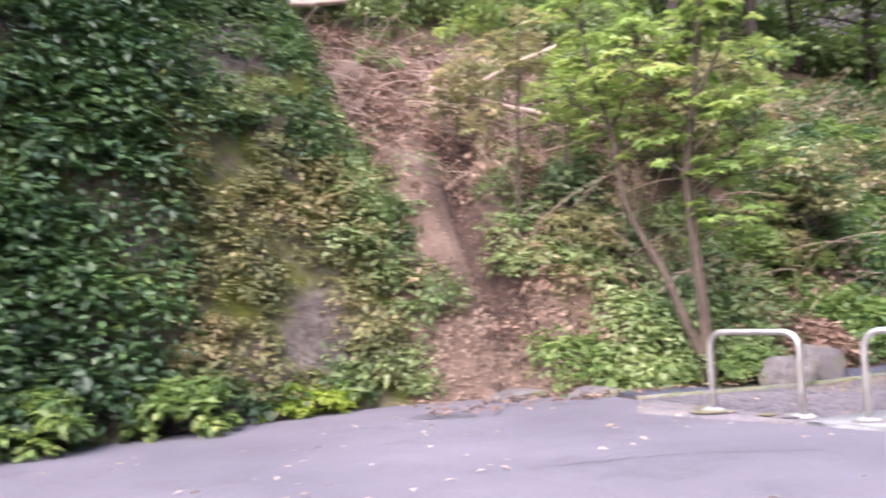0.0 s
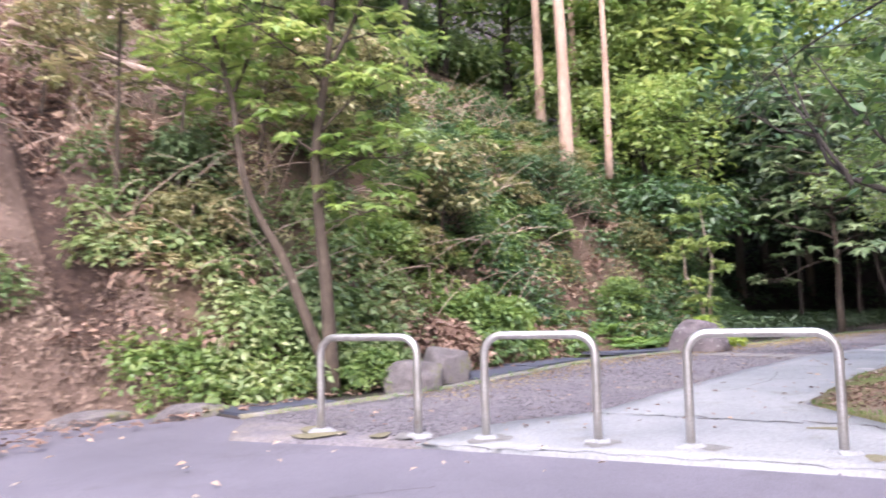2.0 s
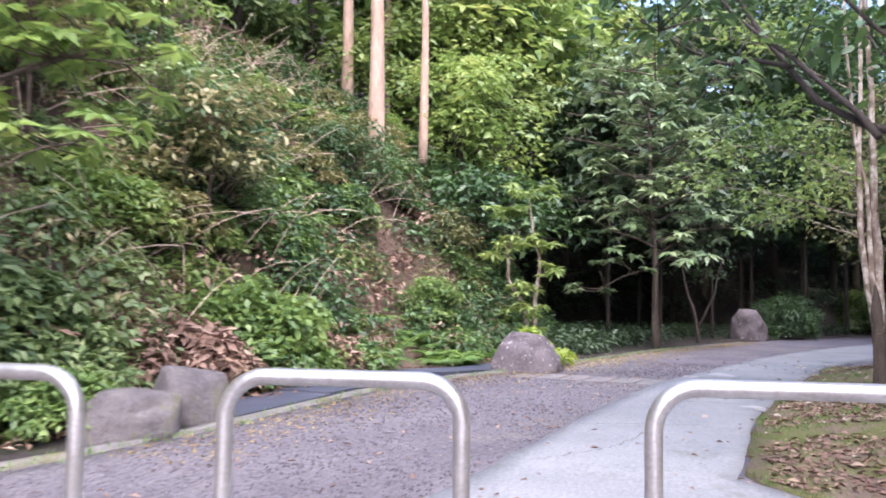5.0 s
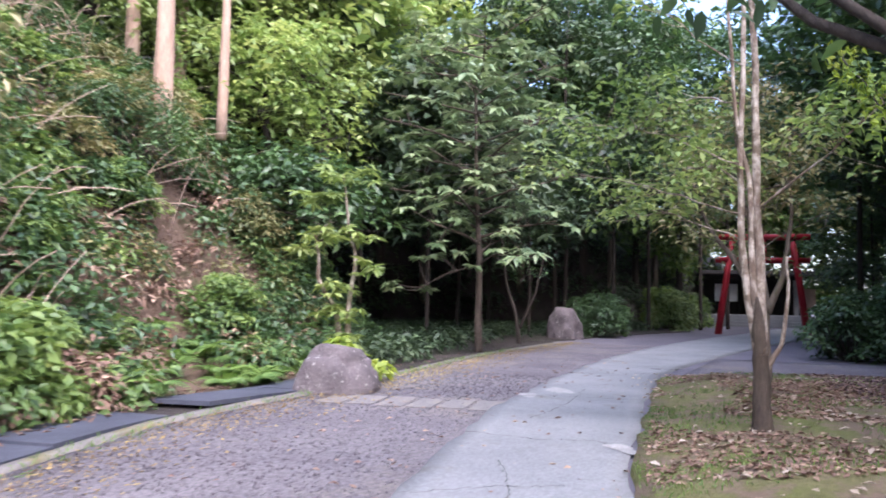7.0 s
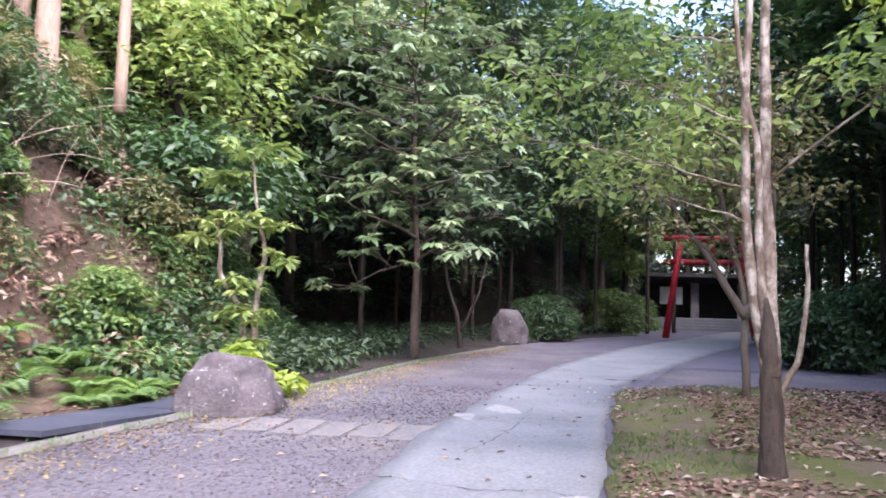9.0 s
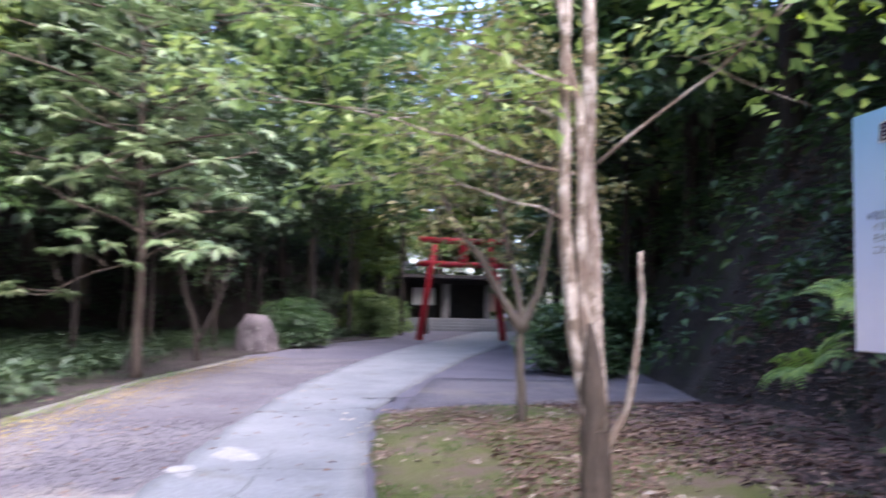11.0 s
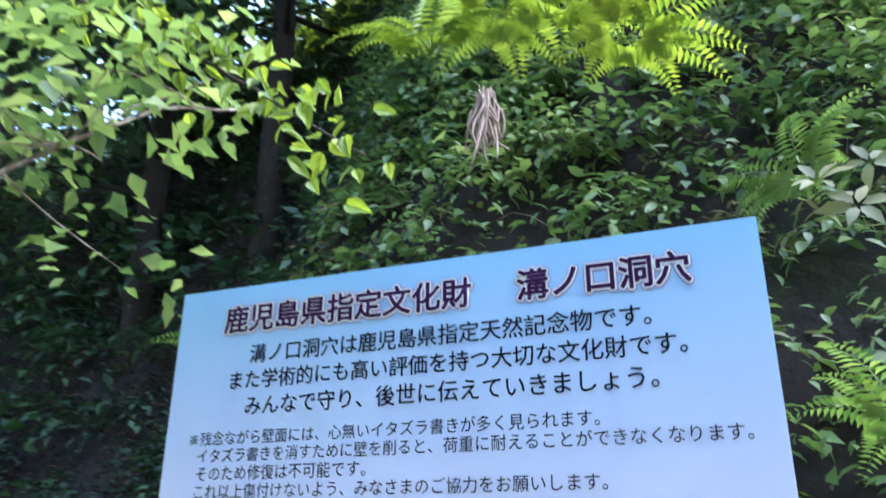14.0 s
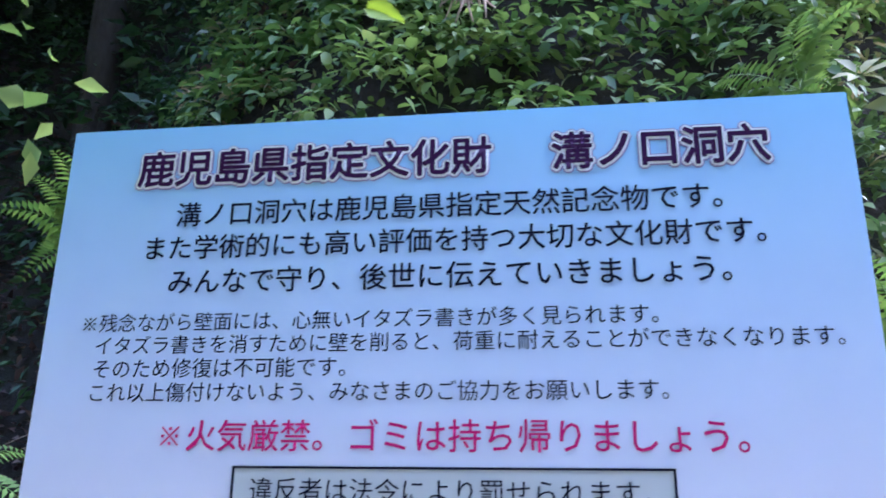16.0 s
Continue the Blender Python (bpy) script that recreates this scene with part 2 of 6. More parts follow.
def part(name, bm, material, parent=None, label=""):
    me = bpy.data.meshes.new(name)
    bm.normal_update()
    bm.to_mesh(me)
    bm.free()
    me.materials.append(M[material])
    ob = new(name, me)
    if parent:
        ob.parent = parent
    return tagged(ob, label)


def empty(name, at, label, category, group=""):
    ob = new(name)
    ob.location = at
    ob.empty_display_size = 0.2
    return tagged(ob, label, category, group)


def box(size, at=(0, 0, 0), bevel=0.01, turn=None):
    bm = bmesh.new()
    bmesh.ops.create_cube(bm, size=1.0)
    bmesh.ops.scale(bm, vec=size, verts=bm.verts)
    if bevel:
        bmesh.ops.bevel(bm, geom=bm.edges[:], offset=bevel, segments=2, affect='EDGES')
    if turn:
        bmesh.ops.rotate(bm, matrix=Matrix.Rotation(turn, 3, 'Z'), verts=bm.verts)
    bmesh.ops.translate(bm, vec=at, verts=bm.verts)
    return bm


def tube(points, radii, sides=10, rough=0.0):
    """A tapered tube along points."""
    p = np.asarray(points, dtype=float)
    r = np.interp(np.linspace(0, 1, len(p)), np.linspace(0, 1, len(radii)), radii)
    tang = np.gradient(p, axis=0)
    tang /= np.linalg.norm(tang, axis=1)[:, None] + 1e-9
    side = np.cross(tang[0], (0.31, 0.9, 0.17))
    side /= np.linalg.norm(side)
    vs = []
    for i in range(len(p)):
        side = side - tang[i] * np.dot(side, tang[i])
        side /= np.linalg.norm(side) + 1e-9
        up = np.cross(tang[i], side)
        a = np.arange(sides) / sides * 2 * np.pi
        rr = r[i] * (1 + rough * RNG.normal(0, 1, sides))
        vs.append(p[i] + (np.cos(a) * rr)[:, None] * side + (np.sin(a) * rr)[:, None] * up)
    v = np.concatenate(vs)
    k = np.arange(len(p) - 1)[:, None] * sides
    j = np.arange(sides)[None, :]
    jn = (j + 1) % sides
    f = np.stack([k + j, k + jn, k + jn + sides, k + j + sides], axis=2).reshape(-1, 4)
    v = np.concatenate([v, p[:1], p[-1:]])
    jj = np.arange(sides)
    jjn = (jj + 1) % sides
    cap0 = np.stack([jjn, jj, np.full(sides, len(v) - 2)], axis=1)
    last = (len(p) - 1) * sides
    cap1 = np.stack([last + jj, last + jjn, np.full(sides, len(v) - 1)], axis=1)
    return v, [f, np.concatenate([cap0, cap1])]


def join(pieces):
    vs, quads, tris, n = [], [], [], 0
    for v, fs in pieces:
        for f in (fs if isinstance(fs, list) else [fs]):
            f = np.asarray(f)
            if len(f):
                (quads if f.shape[1] == 4 else tris).append(f + n)
        vs.append(v)
        n += len(v)
    out = []
    if quads:
        out.append(np.concatenate(quads))
    if tris:
        out.append(np.concatenate(tris))
    return np.concatenate(vs), out


def bend(points, n=12, wobble=0.0, seed=0):
    """A smooth line through control points."""
    c = np.asarray(points, dtype=float)
    t = np.linspace(0, 1, len(c))
    s = np.linspace(0, 1, n)
    line = np.stack([np.interp(s, t, c[:, k]) for k in range(3)], axis=1)
    for _ in range(2):
        line[1:-1] = 0.25 * line[:-2] + 0.5 * line[1:-1] + 0.25 * line[2:]
    if wobble:
        r = np.random.default_rng(seed)
        line[1:] += np.cumsum(r.normal(0, wobble, (n - 1, 3)), axis=0) * 0.5
    return line


def unit(a):
    return a / (np.linalg.norm(a, axis=-1, keepdims=True) + 1e-9)


def leaves(at, axis, normal, length, width, fine=False):
    """Folded leaf blades: at the stalk, along the axis, facing the normal."""
    n = len(at)
    axis = unit(axis)
    across = unit(np.cross(normal, axis))
    nor = np.cross(axis, across)
    L = np.broadcast_to(np.asarray(length, dtype=float), (n,))[:, None]
    W = np.broadcast_to(np.asarray(width, dtype=float), (n,))[:, None]
    if not fine:
        base, tip = at, at + axis * L - nor * L * 0.12
        mid = at + axis * L * 0.45
        a, b = mid + across * W * 0.5 + nor * W * 0.18, mid - across * W * 0.5 + nor * W * 0.18
        v = np.stack([base, a, tip, b], axis=1).reshape(-1, 3)
        k = np.arange(n)[:, None] * 4
        return v, np.concatenate([k + np.array([[0, 1, 2]]), k + np.array([[0, 2, 3]])])
    rib = [(0.0, 0.0), (0.28, 0.01), (0.62, -0.03), (1.0, -0.16)]
    wide = [(0.22, 0.40), (0.58, 0.46)]
    pts = [at + axis * L * s + nor * L * h for s, h in rib]
    for s, w in wide:
        for sign in (1, -1):
            pts.append(at + axis * L * s + across * W * w * sign + nor * (W * 0.16 - L * 0.05 * s))
    v = np.stack(pts, axis=1).reshape(-1, 3)
    k = np.arange(n)[:, None] * 8
    f = [(0, 4, 1), (1, 4, 6), (1, 6, 2), (2, 6, 3), (0, 1, 5), (1, 7, 5), (1, 2, 7), (2, 3, 7)]
    return v, np.concatenate([k + np.array([t]) for t in f])


def clump_leaves(centres, radii, per, length, ratio=0.45, flat=0.75, fine=False, droop=0.35, shell=0.55):
    """Leaves on the outer shell of rounded clumps, drooping and turned to the light."""
    c = np.repeat(np.asarray(centres, dtype=float), per, axis=0)
    r = np.repeat(np.broadcast_to(np.asarray(radii, dtype=float), (len(centres),)), per)[:, None]
    d = unit(RNG.normal(0, 1, (len(c), 3)))
    d[:, 2] = np.where(d[:, 2] < -0.35, -d[:, 2], d[:, 2])
    depth = (shell + (1 - shell) * RNG.random((len(c), 1)) ** 0.6)
    at = c + d * r * depth * np.array([1, 1, flat])
    nor = unit(d * 0.5 + np.array([0, 0, 0.75]) + RNG.normal(0, 0.35, d.shape))
    ax = unit(d * 0.7 + RNG.normal(0, 0.6, d.shape) + np.array([0, 0, -droop]))
    ax = unit(ax - nor * np.sum(ax * nor, axis=1, keepdims=True))
    size = length * (0.6 + 0.7 * RNG.random(len(c)))
    return leaves(at, ax, nor, size, size * ratio * (0.8 + 0.4 * RNG.random(len(c))), fine)


def rosettes(tips, dirs, per=9, length=0.2, ratio=0.32, fine=False, tilt=0.15):
    """Whorls of long leaves at branch tips."""
    tips, dirs = np.asarray(tips, dtype=float), unit(np.asarray(dirs, dtype=float))
    n = len(tips)
    c, d = np.repeat(tips, per, axis=0), np.repeat(dirs, per, axis=0)
    a = np.tile(np.arange(per) / per * 2 * np.pi, n) + np.repeat(RNG.random(n) * 6.28, per) + RNG.normal(0, 0.15, n * per)
    s = unit(np.cross(d, np.array([0.3, 0.2, 0.9]) + RNG.normal(0, 0.01, d.shape)))
    u = np.cross(d, s)
    out = np.cos(a)[:, None] * s + np.sin(a)[:, None] * u
    ax = unit(out + d * (tilt + RNG.normal(0, 0.2, (len(c), 1))) + np.array([0, 0, -0.15]))
    size = length * (0.7 + 0.5 * RNG.random(len(c)))
    return leaves(c + out * 0.01, ax, unit(d + 0.2 * RNG.normal(0, 1, d.shape)), size, size * ratio, fine)


# ---- the lie of the land ----
def ramp_step(a, b, x):
    t = np.clip((np.asarray(x, dtype=float) - a) / (b - a), 0, 1)
    return t * t * (3 - 2 * t)


PATH_L = [(5.95, 5.25), (7.0, 5.28), (8.1, 4.9), (10.5, 4.87), (14.2, 4.85), (18.0, 4.45), (21.8, 3.9), (27.5, 2.6), (37.8, -0.1), (47, -3.0), (60, -7.5)]
PATH_R = [(6.95, 1.6), (8.35, 1.7), (8.45, 2.5), (9.3, 3.42), (11.5, 3.53), (16.4, 3.2), (18.9, 2.95), (23.0, 1.75), (29, -0.2), (40, -4.0), (47, -6.2), (60, -10.5)]
TOE_X = [-40, -14, -6, -0.6, 1, 3.1, 4.6, 5.8, 7, 10, 12, 16, 20, 24, 27, 31, 36, 40, 45, 50, 60, 90]
TOE_Y = [-6, 2.2, 5.6, 8.5, 9.35, 9.9, 9.5, 8.7, 8.4, 8.4, 8.3, 8.0, 8.0, 9.0, 11.5, 12.5, 11.5, 8.5, 3.5, 1.2, -2.5, -12]
BANK_X = [-6, 4, 8, 10, 12, 13, 14, 16.5, 20, 23, 26, 34, 44, 60, 90]
BANK_Y = [-5, -2.2, -0.3, 0.75, 0.9, 0.4, -0.7, -1.5, -1.8, -2.6, -3.4, -6, -9.5, -15, -26]


def path_right(x):
    return np.interp(x, [p[0] for p in PATH_R], [p[1] for p in PATH_R])


def ground_z(x, y):
    x, y = np.asarray(x, dtype=float), np.asarray(y, dtype=float)
    z = 0.16 * ramp_step(1, 7, x) + 0.13 * ramp_step(7, 13, x) - 0.15 * ramp_step(25, 45, x)
    return z + 0.15 * ramp_step(0.05, 1.2, path_right(x) - y) * ramp_step(8.8, 11, x) * (1 - ramp_step(17.6, 19, x))


def lumps(x, y, scale, seed=0.0):
    return np.array([noise.noise((a * scale + seed, b * scale, seed)) for a, b in zip(np.ravel(x), np.ravel(y))]).reshape(np.shape(x))


def gully_x(d):
    """The landslip's gully, which runs down the slope to the left."""
    return 5.4 + 0.14 * d + 0.1 * np.sin(2 * d)


def hill_z(x, d):
    """Height of the hillside, d metres behind its foot."""
    x, d = np.asarray(x, dtype=float), np.asarray(d, dtype=float)
    bluff = 1 - ramp_step(2.9, 4.3, x)
    foot = np.interp(x, [6, 9, 12, 16, 20, 30], [0, 0.1, 0.7, 1.3, 0.8, 0.2])
    s = np.interp(x, [4, 5, 6.5, 12, 16, 20, 60], [1.3, 1.3, 1.1, 1.25, 1.3, 1.35, 1.3])
    e = np.maximum(d - foot, 0)
    slope = 0.2 * np.minimum(d, foot) + s * np.minimum(e, 3) + 0.75 * np.maximum(e - 3, 0)
    cliff = 2.7 * np.minimum(d, 1.9) + 0.9 * np.maximum(d - 1.9, 0)
    z = bluff * cliff + (1 - bluff) * slope
    gully = np.exp(-((x - gully_x(d)) / 0.3) ** 2) * ramp_step(0.3, 1.2, d) * (1 - ramp_step(4, 6, d))
    return z - 0.85 * gully


def bank_z(x, d):
    return 2.5 * np.minimum(d, 2.6) + 1.0 * np.maximum(d - 2.6, 0)

# ---- ground ----
def axis_steps(lo, hi, step, far):
    a = np.arange(lo, hi + 1e-6, step)
    g = np.array([3, 10, 40, 200, 1500.0])
    return np.concatenate([lo - g[::-1], a, hi + g]) if far else a


def sheet(name, xs, ys, zfun, material, label):
    X, Y = np.meshgrid(xs, ys, indexing="ij")
    Z = zfun(X, Y)
    v = np.stack([X, Y, Z], axis=2).reshape(-1, 3)
    i = np.arange(len(xs) - 1)[:, None] * len(ys)
    j = np.arange(len(ys) - 1)[None, :]
    f = np.stack([i + j, i + j + len(ys), i + j + len(ys) + 1, i + j + 1], axis=2).reshape(-1, 4)
    ob = solid(name, v, f, material)
    return tagged(ob, label, "ground", kind="structure")


sheet("ground", axis_steps(-12, 62, 0.5, True), axis_steps(-14, 13, 0.5, True), lambda x, y: ground_z(x, y) - 0.012,
      "asphalt", "worn grey asphalt in front of the barriers")


def strip(name, left, right, across, lift, material, label, rough=0.03, step=0.35, kind="structure", category="path", seed=3):
    """A thin sheet between two edges, with an uneven rim that goes down into the ground."""
    left, right = np.asarray(left, dtype=float), np.asarray(right, dtype=float)

    def even(line, n):
        s = np.concatenate([[0], np.cumsum(np.linalg.norm(np.diff(line, axis=0), axis=1))])
        q = np.linspace(0, s[-1], n)
        return np.stack([np.interp(q, s, line[:, 0]), np.interp(q, s, line[:, 1])], axis=1)

    n = int(np.linalg.norm(np.diff(left, axis=0), axis=1).sum() / step) + 2
    a, b = even(left, n), even(right, n)
    a, b = np.concatenate([a[:1], a, a[-1:]]), np.concatenate([b[:1], b, b[-1:]])
    n += 2
    r = np.random.default_rng(seed)
    a[1:-1] += r.normal(0, rough, (n - 2, 2))
    b[1:-1] += r.normal(0, rough, (n - 2, 2))
    a[0], a[-1], b[0], b[-1] = a[1], a[-2], b[1], b[-2]
    t = np.concatenate([[0.0], np.linspace(0, 1, across), [1.0]])
    P = a[:, None, :] * (1 - t)[None, :, None] + b[:, None, :] * t[None, :, None]
    z = ground_z(P[..., 0], P[..., 1]) + lift
    z[0] -= 0.08
    z[-1] -= 0.08
    z[:, 0] -= 0.08
    z[:, -1] -= 0.08
    v = np.concatenate([P, z[..., None]], axis=2).reshape(-1, 3)
    m = len(t)
    i = np.arange(n - 1)[:, None] * m
    j = np.arange(m - 1)[None, :]
    f = np.stack([i + j, i + j + 1, i + j + m + 1, i + j + m], axis=2).reshape(-1, 4)[:, ::-1]
    ob = solid(name, v, f, material)
    return tagged(ob, label, category, kind=kind)


KERB = [(6.15, 7.62), (9, 7.36), (12, 7.4), (13.5, 7.2), (14.7, 7.0), (17, 6.75), (22, 6.25), (28, 5.1)]
strip("gravel_strip", [(5.45, 6.85)] + [(x, y + 0.02) for x, y in KERB], [(5.95, 5.1), (7, 5.2), (8.1, 4.8), (10.5, 4.75), (14.2, 4.75), (18, 4.3), (21.8, 3.8), (28, 2.4)], 9, 0.004,
      "gravel", "loose grey gravel verge beside the path", 0.03, seed=5)
strip("concrete_path", PATH_L, PATH_R, 9, 0.016, "concrete", "cracked pale concrete path leading to the gate", 0.02)
strip("moss_verge", [(8.55, 2.45), (9.35, 3.38), (11.5, 3.5), (16.3, 3.17), (18.3, 2.95)], [(8.3, -0.5), (9.2, 0.2), (11.5, 0.6), (15, 0.1), (18, 0.3)], 12, 0.028,
      "moss_ground", "mossy verge strewn with fallen leaves", 0.02, seed=8)
strip("cross_path", [(18.9, 2.6), (19.2, 1.2), (19.6, -0.4), (20.0, -3.0)], [(23.0, 1.6), (22.9, 0.6), (22.7, -0.8), (22.5, -3.5)], 6, 0.022,
      "gravel", "grey gravel side path", 0.05, seed=9)


# the dark earth colour here includes the shade of the trees overhead
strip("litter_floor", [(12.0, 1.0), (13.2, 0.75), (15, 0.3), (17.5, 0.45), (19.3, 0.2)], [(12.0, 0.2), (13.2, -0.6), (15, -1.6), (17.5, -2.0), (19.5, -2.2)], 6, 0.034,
      "dark_earth", "earth coloured dark for shade under the trees beside the verge", 0.04, category="forest floor", seed=16)


def slope(name, xs, foot_x, foot_y, zfun, sign, material, label, depth_max=34, seed=2.0, rocky=0.12):
    ds = np.concatenate([np.linspace(-0.3, 6, 34), np.linspace(6.4, depth_max, 26)])
    X, D = np.meshgrid(xs, ds, indexing="ij")
    F = np.interp(X, foot_x, foot_y)
    Y = F + sign * D
    Z = ground_z(X, F) + zfun(X, np.maximum(D, 0)) - 0.35 * np.maximum(-D, 0)
    live = ramp_step(0.0, 0.8, D)
    Z = Z + live * (rocky * 2.2 * lumps(X, Y, 0.7, seed) + rocky * lumps(X, Y, 2.3, seed + 4) + 0.7 * rocky * lumps(X, Y, 5.3, seed + 7))
    Y = Y + live * sign * rocky * 1.2 * lumps(X, Z, 1.1, seed + 9)
    v = np.stack([X, Y, Z], axis=2).reshape(-1, 3)
    m = len(ds)
    i = np.arange(len(xs) - 1)[:, None] * m
    j = np.arange(m - 1)[None, :]
    f = np.stack([i + j, i + j + m, i + j + m + 1, i + j + 1], axis=2).reshape(-1, 4)
    if sign < 0:
        f = f[:, ::-1]
    ob = solid(name, v, f, material)
    return tagged(ob, label, "hillside", kind="structure")


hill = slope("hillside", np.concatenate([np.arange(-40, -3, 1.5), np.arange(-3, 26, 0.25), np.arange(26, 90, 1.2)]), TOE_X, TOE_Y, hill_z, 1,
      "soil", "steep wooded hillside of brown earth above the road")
hill.data.materials.append(M["tuff"])
hill.data.materials.append(M["scar"])
hill.data.materials.append(M["dark_earth"])
hill.data.materials.append(M["gully_earth"])
for face in hill.data.polygons:
    cx, cy = face.center.x, face.center.y
    dd = cy - float(np.interp(cx, TOE_X, TOE_Y))
    if abs(cx - float(gully_x(dd)) - 0.08) < 0.24 + 0.16 * noise.noise(Vector((cx * 2, cy * 2, 3))) and 0.9 < dd < 5:
        face.material_index = 4
    elif -4 < cx < 4.15 + 0.25 * math.sin(cy * 3) and dd < 3.4:
        face.material_index = 1
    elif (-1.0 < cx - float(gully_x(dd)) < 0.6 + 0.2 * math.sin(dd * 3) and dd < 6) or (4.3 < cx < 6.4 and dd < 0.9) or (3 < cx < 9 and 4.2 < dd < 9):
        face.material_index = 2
    # past here the soil is darkened to paint in the hollow's shade
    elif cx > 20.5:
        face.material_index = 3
slope("bank", np.concatenate([np.arange(-6, 6, 1.0), np.arange(6, 22, 0.25), np.arange(22, 90, 1.2)]), BANK_X, BANK_Y, bank_z, -1,
      "dark_earth", "steep dark earth bank behind the notice board", seed=6.0)


def on_hill(x, d):
    f = np.interp(x, TOE_X, TOE_Y)
    return np.stack([x, f + d, ground_z(x, f) + hill_z(x, d)], axis=1)


def on_bank(x, d):
    f = np.interp(x, BANK_X, BANK_Y)
    return np.stack([x, f - d, ground_z(x, f) + bank_z(x, d)], axis=1)


# floor colour holds the shade of the closed canopy
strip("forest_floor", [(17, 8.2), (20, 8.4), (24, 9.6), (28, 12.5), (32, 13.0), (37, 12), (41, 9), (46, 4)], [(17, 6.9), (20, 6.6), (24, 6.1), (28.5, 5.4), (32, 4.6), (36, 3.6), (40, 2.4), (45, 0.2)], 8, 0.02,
      "dark_earth", "leaf-covered forest floor in the hollow, coloured dark for shade", 0.06, 0.5, category="forest floor", seed=15)


# ---- barriers ----
def barrier(a, b, height=0.785):
    a, b = Vector(a), Vector(b)
    w = (b - a).length
    r = 0.15
    pts = [(0, 0, -0.02), (0, 0, 0.2), (0, 0, height - r - 0.1)]
    pts += [(r - r * math.cos(k / 8 * math.pi / 2), 0, height - r + r * math.sin(k / 8 * math.pi / 2)) for k in range(9)]
    pts += [(w * q, 0, height) for q in (0.35, 0.5, 0.65)]
    pts += [(w - r + r * math.sin(k / 8 * math.pi / 2), 0, height - r + r * math.cos(k / 8 * math.pi / 2)) for k in range(9)]
    pts += [(w, 0, height - r - 0.1), (w, 0, 0.2), (w, 0, -0.02)]
    ob = empty("barrier", (a.x, a.y, float(ground_z(a.x, a.y)) + 0.018), "scuffed steel hoop barrier set in the concrete apron", "barrier", "row of hoop barriers")
    ob.rotation_euler = (0, 0, math.atan2(b.y - a.y, b.x - a.x))
    v, f = tube(pts, [0.031], 20)
    solid("hoop", v, f, "steel", ob)
    for x in (0, w):
        bm = bmesh.new()
        bmesh.ops.create_cone(bm, cap_ends=True, segments=18, radius1=0.12, radius2=0.075, depth=0.03)
        for vert in bm.verts:
            vert.co.x += x + random.uniform(-0.015, 0.015)
            vert.co.y += random.uniform(-0.015, 0.015)
        bmesh.ops.translate(bm, vec=(0, 0, 0.006), verts=bm.verts)
        part("footing", bm, "concrete", ob, "rough mortar footing")


barrier((6.02, 6.33, 0), (6.28, 5.44, 0))
barrier((6.48, 4.91, 0), (6.785, 4.1, 0))
barrier((6.97, 3.47, 0), (7.28, 2.56, 0))


# ---- kerb and ditch ----
kl = np.array(KERB)
strip("kerb", [(x, y + 0.11) for x, y in KERB], KERB, 3, 0.035, "kerb", "mossy concrete kerb along the ditch", 0.012, category="kerb", seed=12)


def plate(x0, x1, lift=0.0):
    xs = np.linspace(x0, x1, 5)
    y = np.interp(xs, kl[:, 0], kl[:, 1])
    bm = bmesh.new()
    rows = []
    for x, yy in zip(xs, y):
        z = float(ground_z(x, yy)) + 0.035
        up = lift * (x1 - x) / (x1 - x0)
        rows.append([bm.verts.new((x, yy + 0.15, z + up)), bm.verts.new((x, yy + 0.8, z + 0.0 + up)), bm.verts.new((x, yy + 0.8, z - 0.045 + up)), bm.verts.new((x, yy + 0.15, z - 0.045 + up))])
    for a, b in zip(rows, rows[1:]):
        for k in range(4):
            bm.faces.new((a[k], b[k], b[(k + 1) % 4], a[(k + 1) % 4]))
    bm.faces.new(rows[0][::-1])
    bm.faces.new(rows[-1])
    bmesh.ops.recalc_face_normals(bm, faces=bm.faces[:])
    ob = part("ditch_cover", bm, "ditch")
    return tagged(ob, "dark slate-grey cover plate over the roadside ditch", "ditch cover", "ditch covers")


strip("ditch_bed", [(x, y + 0.86) for x, y in KERB[:6]], [(x, y + 0.11) for x, y in KERB[:6]], 4, 0.004, "dark_earth", "dark bed of the roadside ditch", 0.03, category="ditch", seed=14)
for x0, x1, lift in ((6.2, 7.35, 0.0), (9.6, 11.0, 0.0), (11.02, 12.45, 0.02), (13.0, 14.7, 0.055), (14.72, 16.5, 0.0)):
    plate(x0, x1, lift)


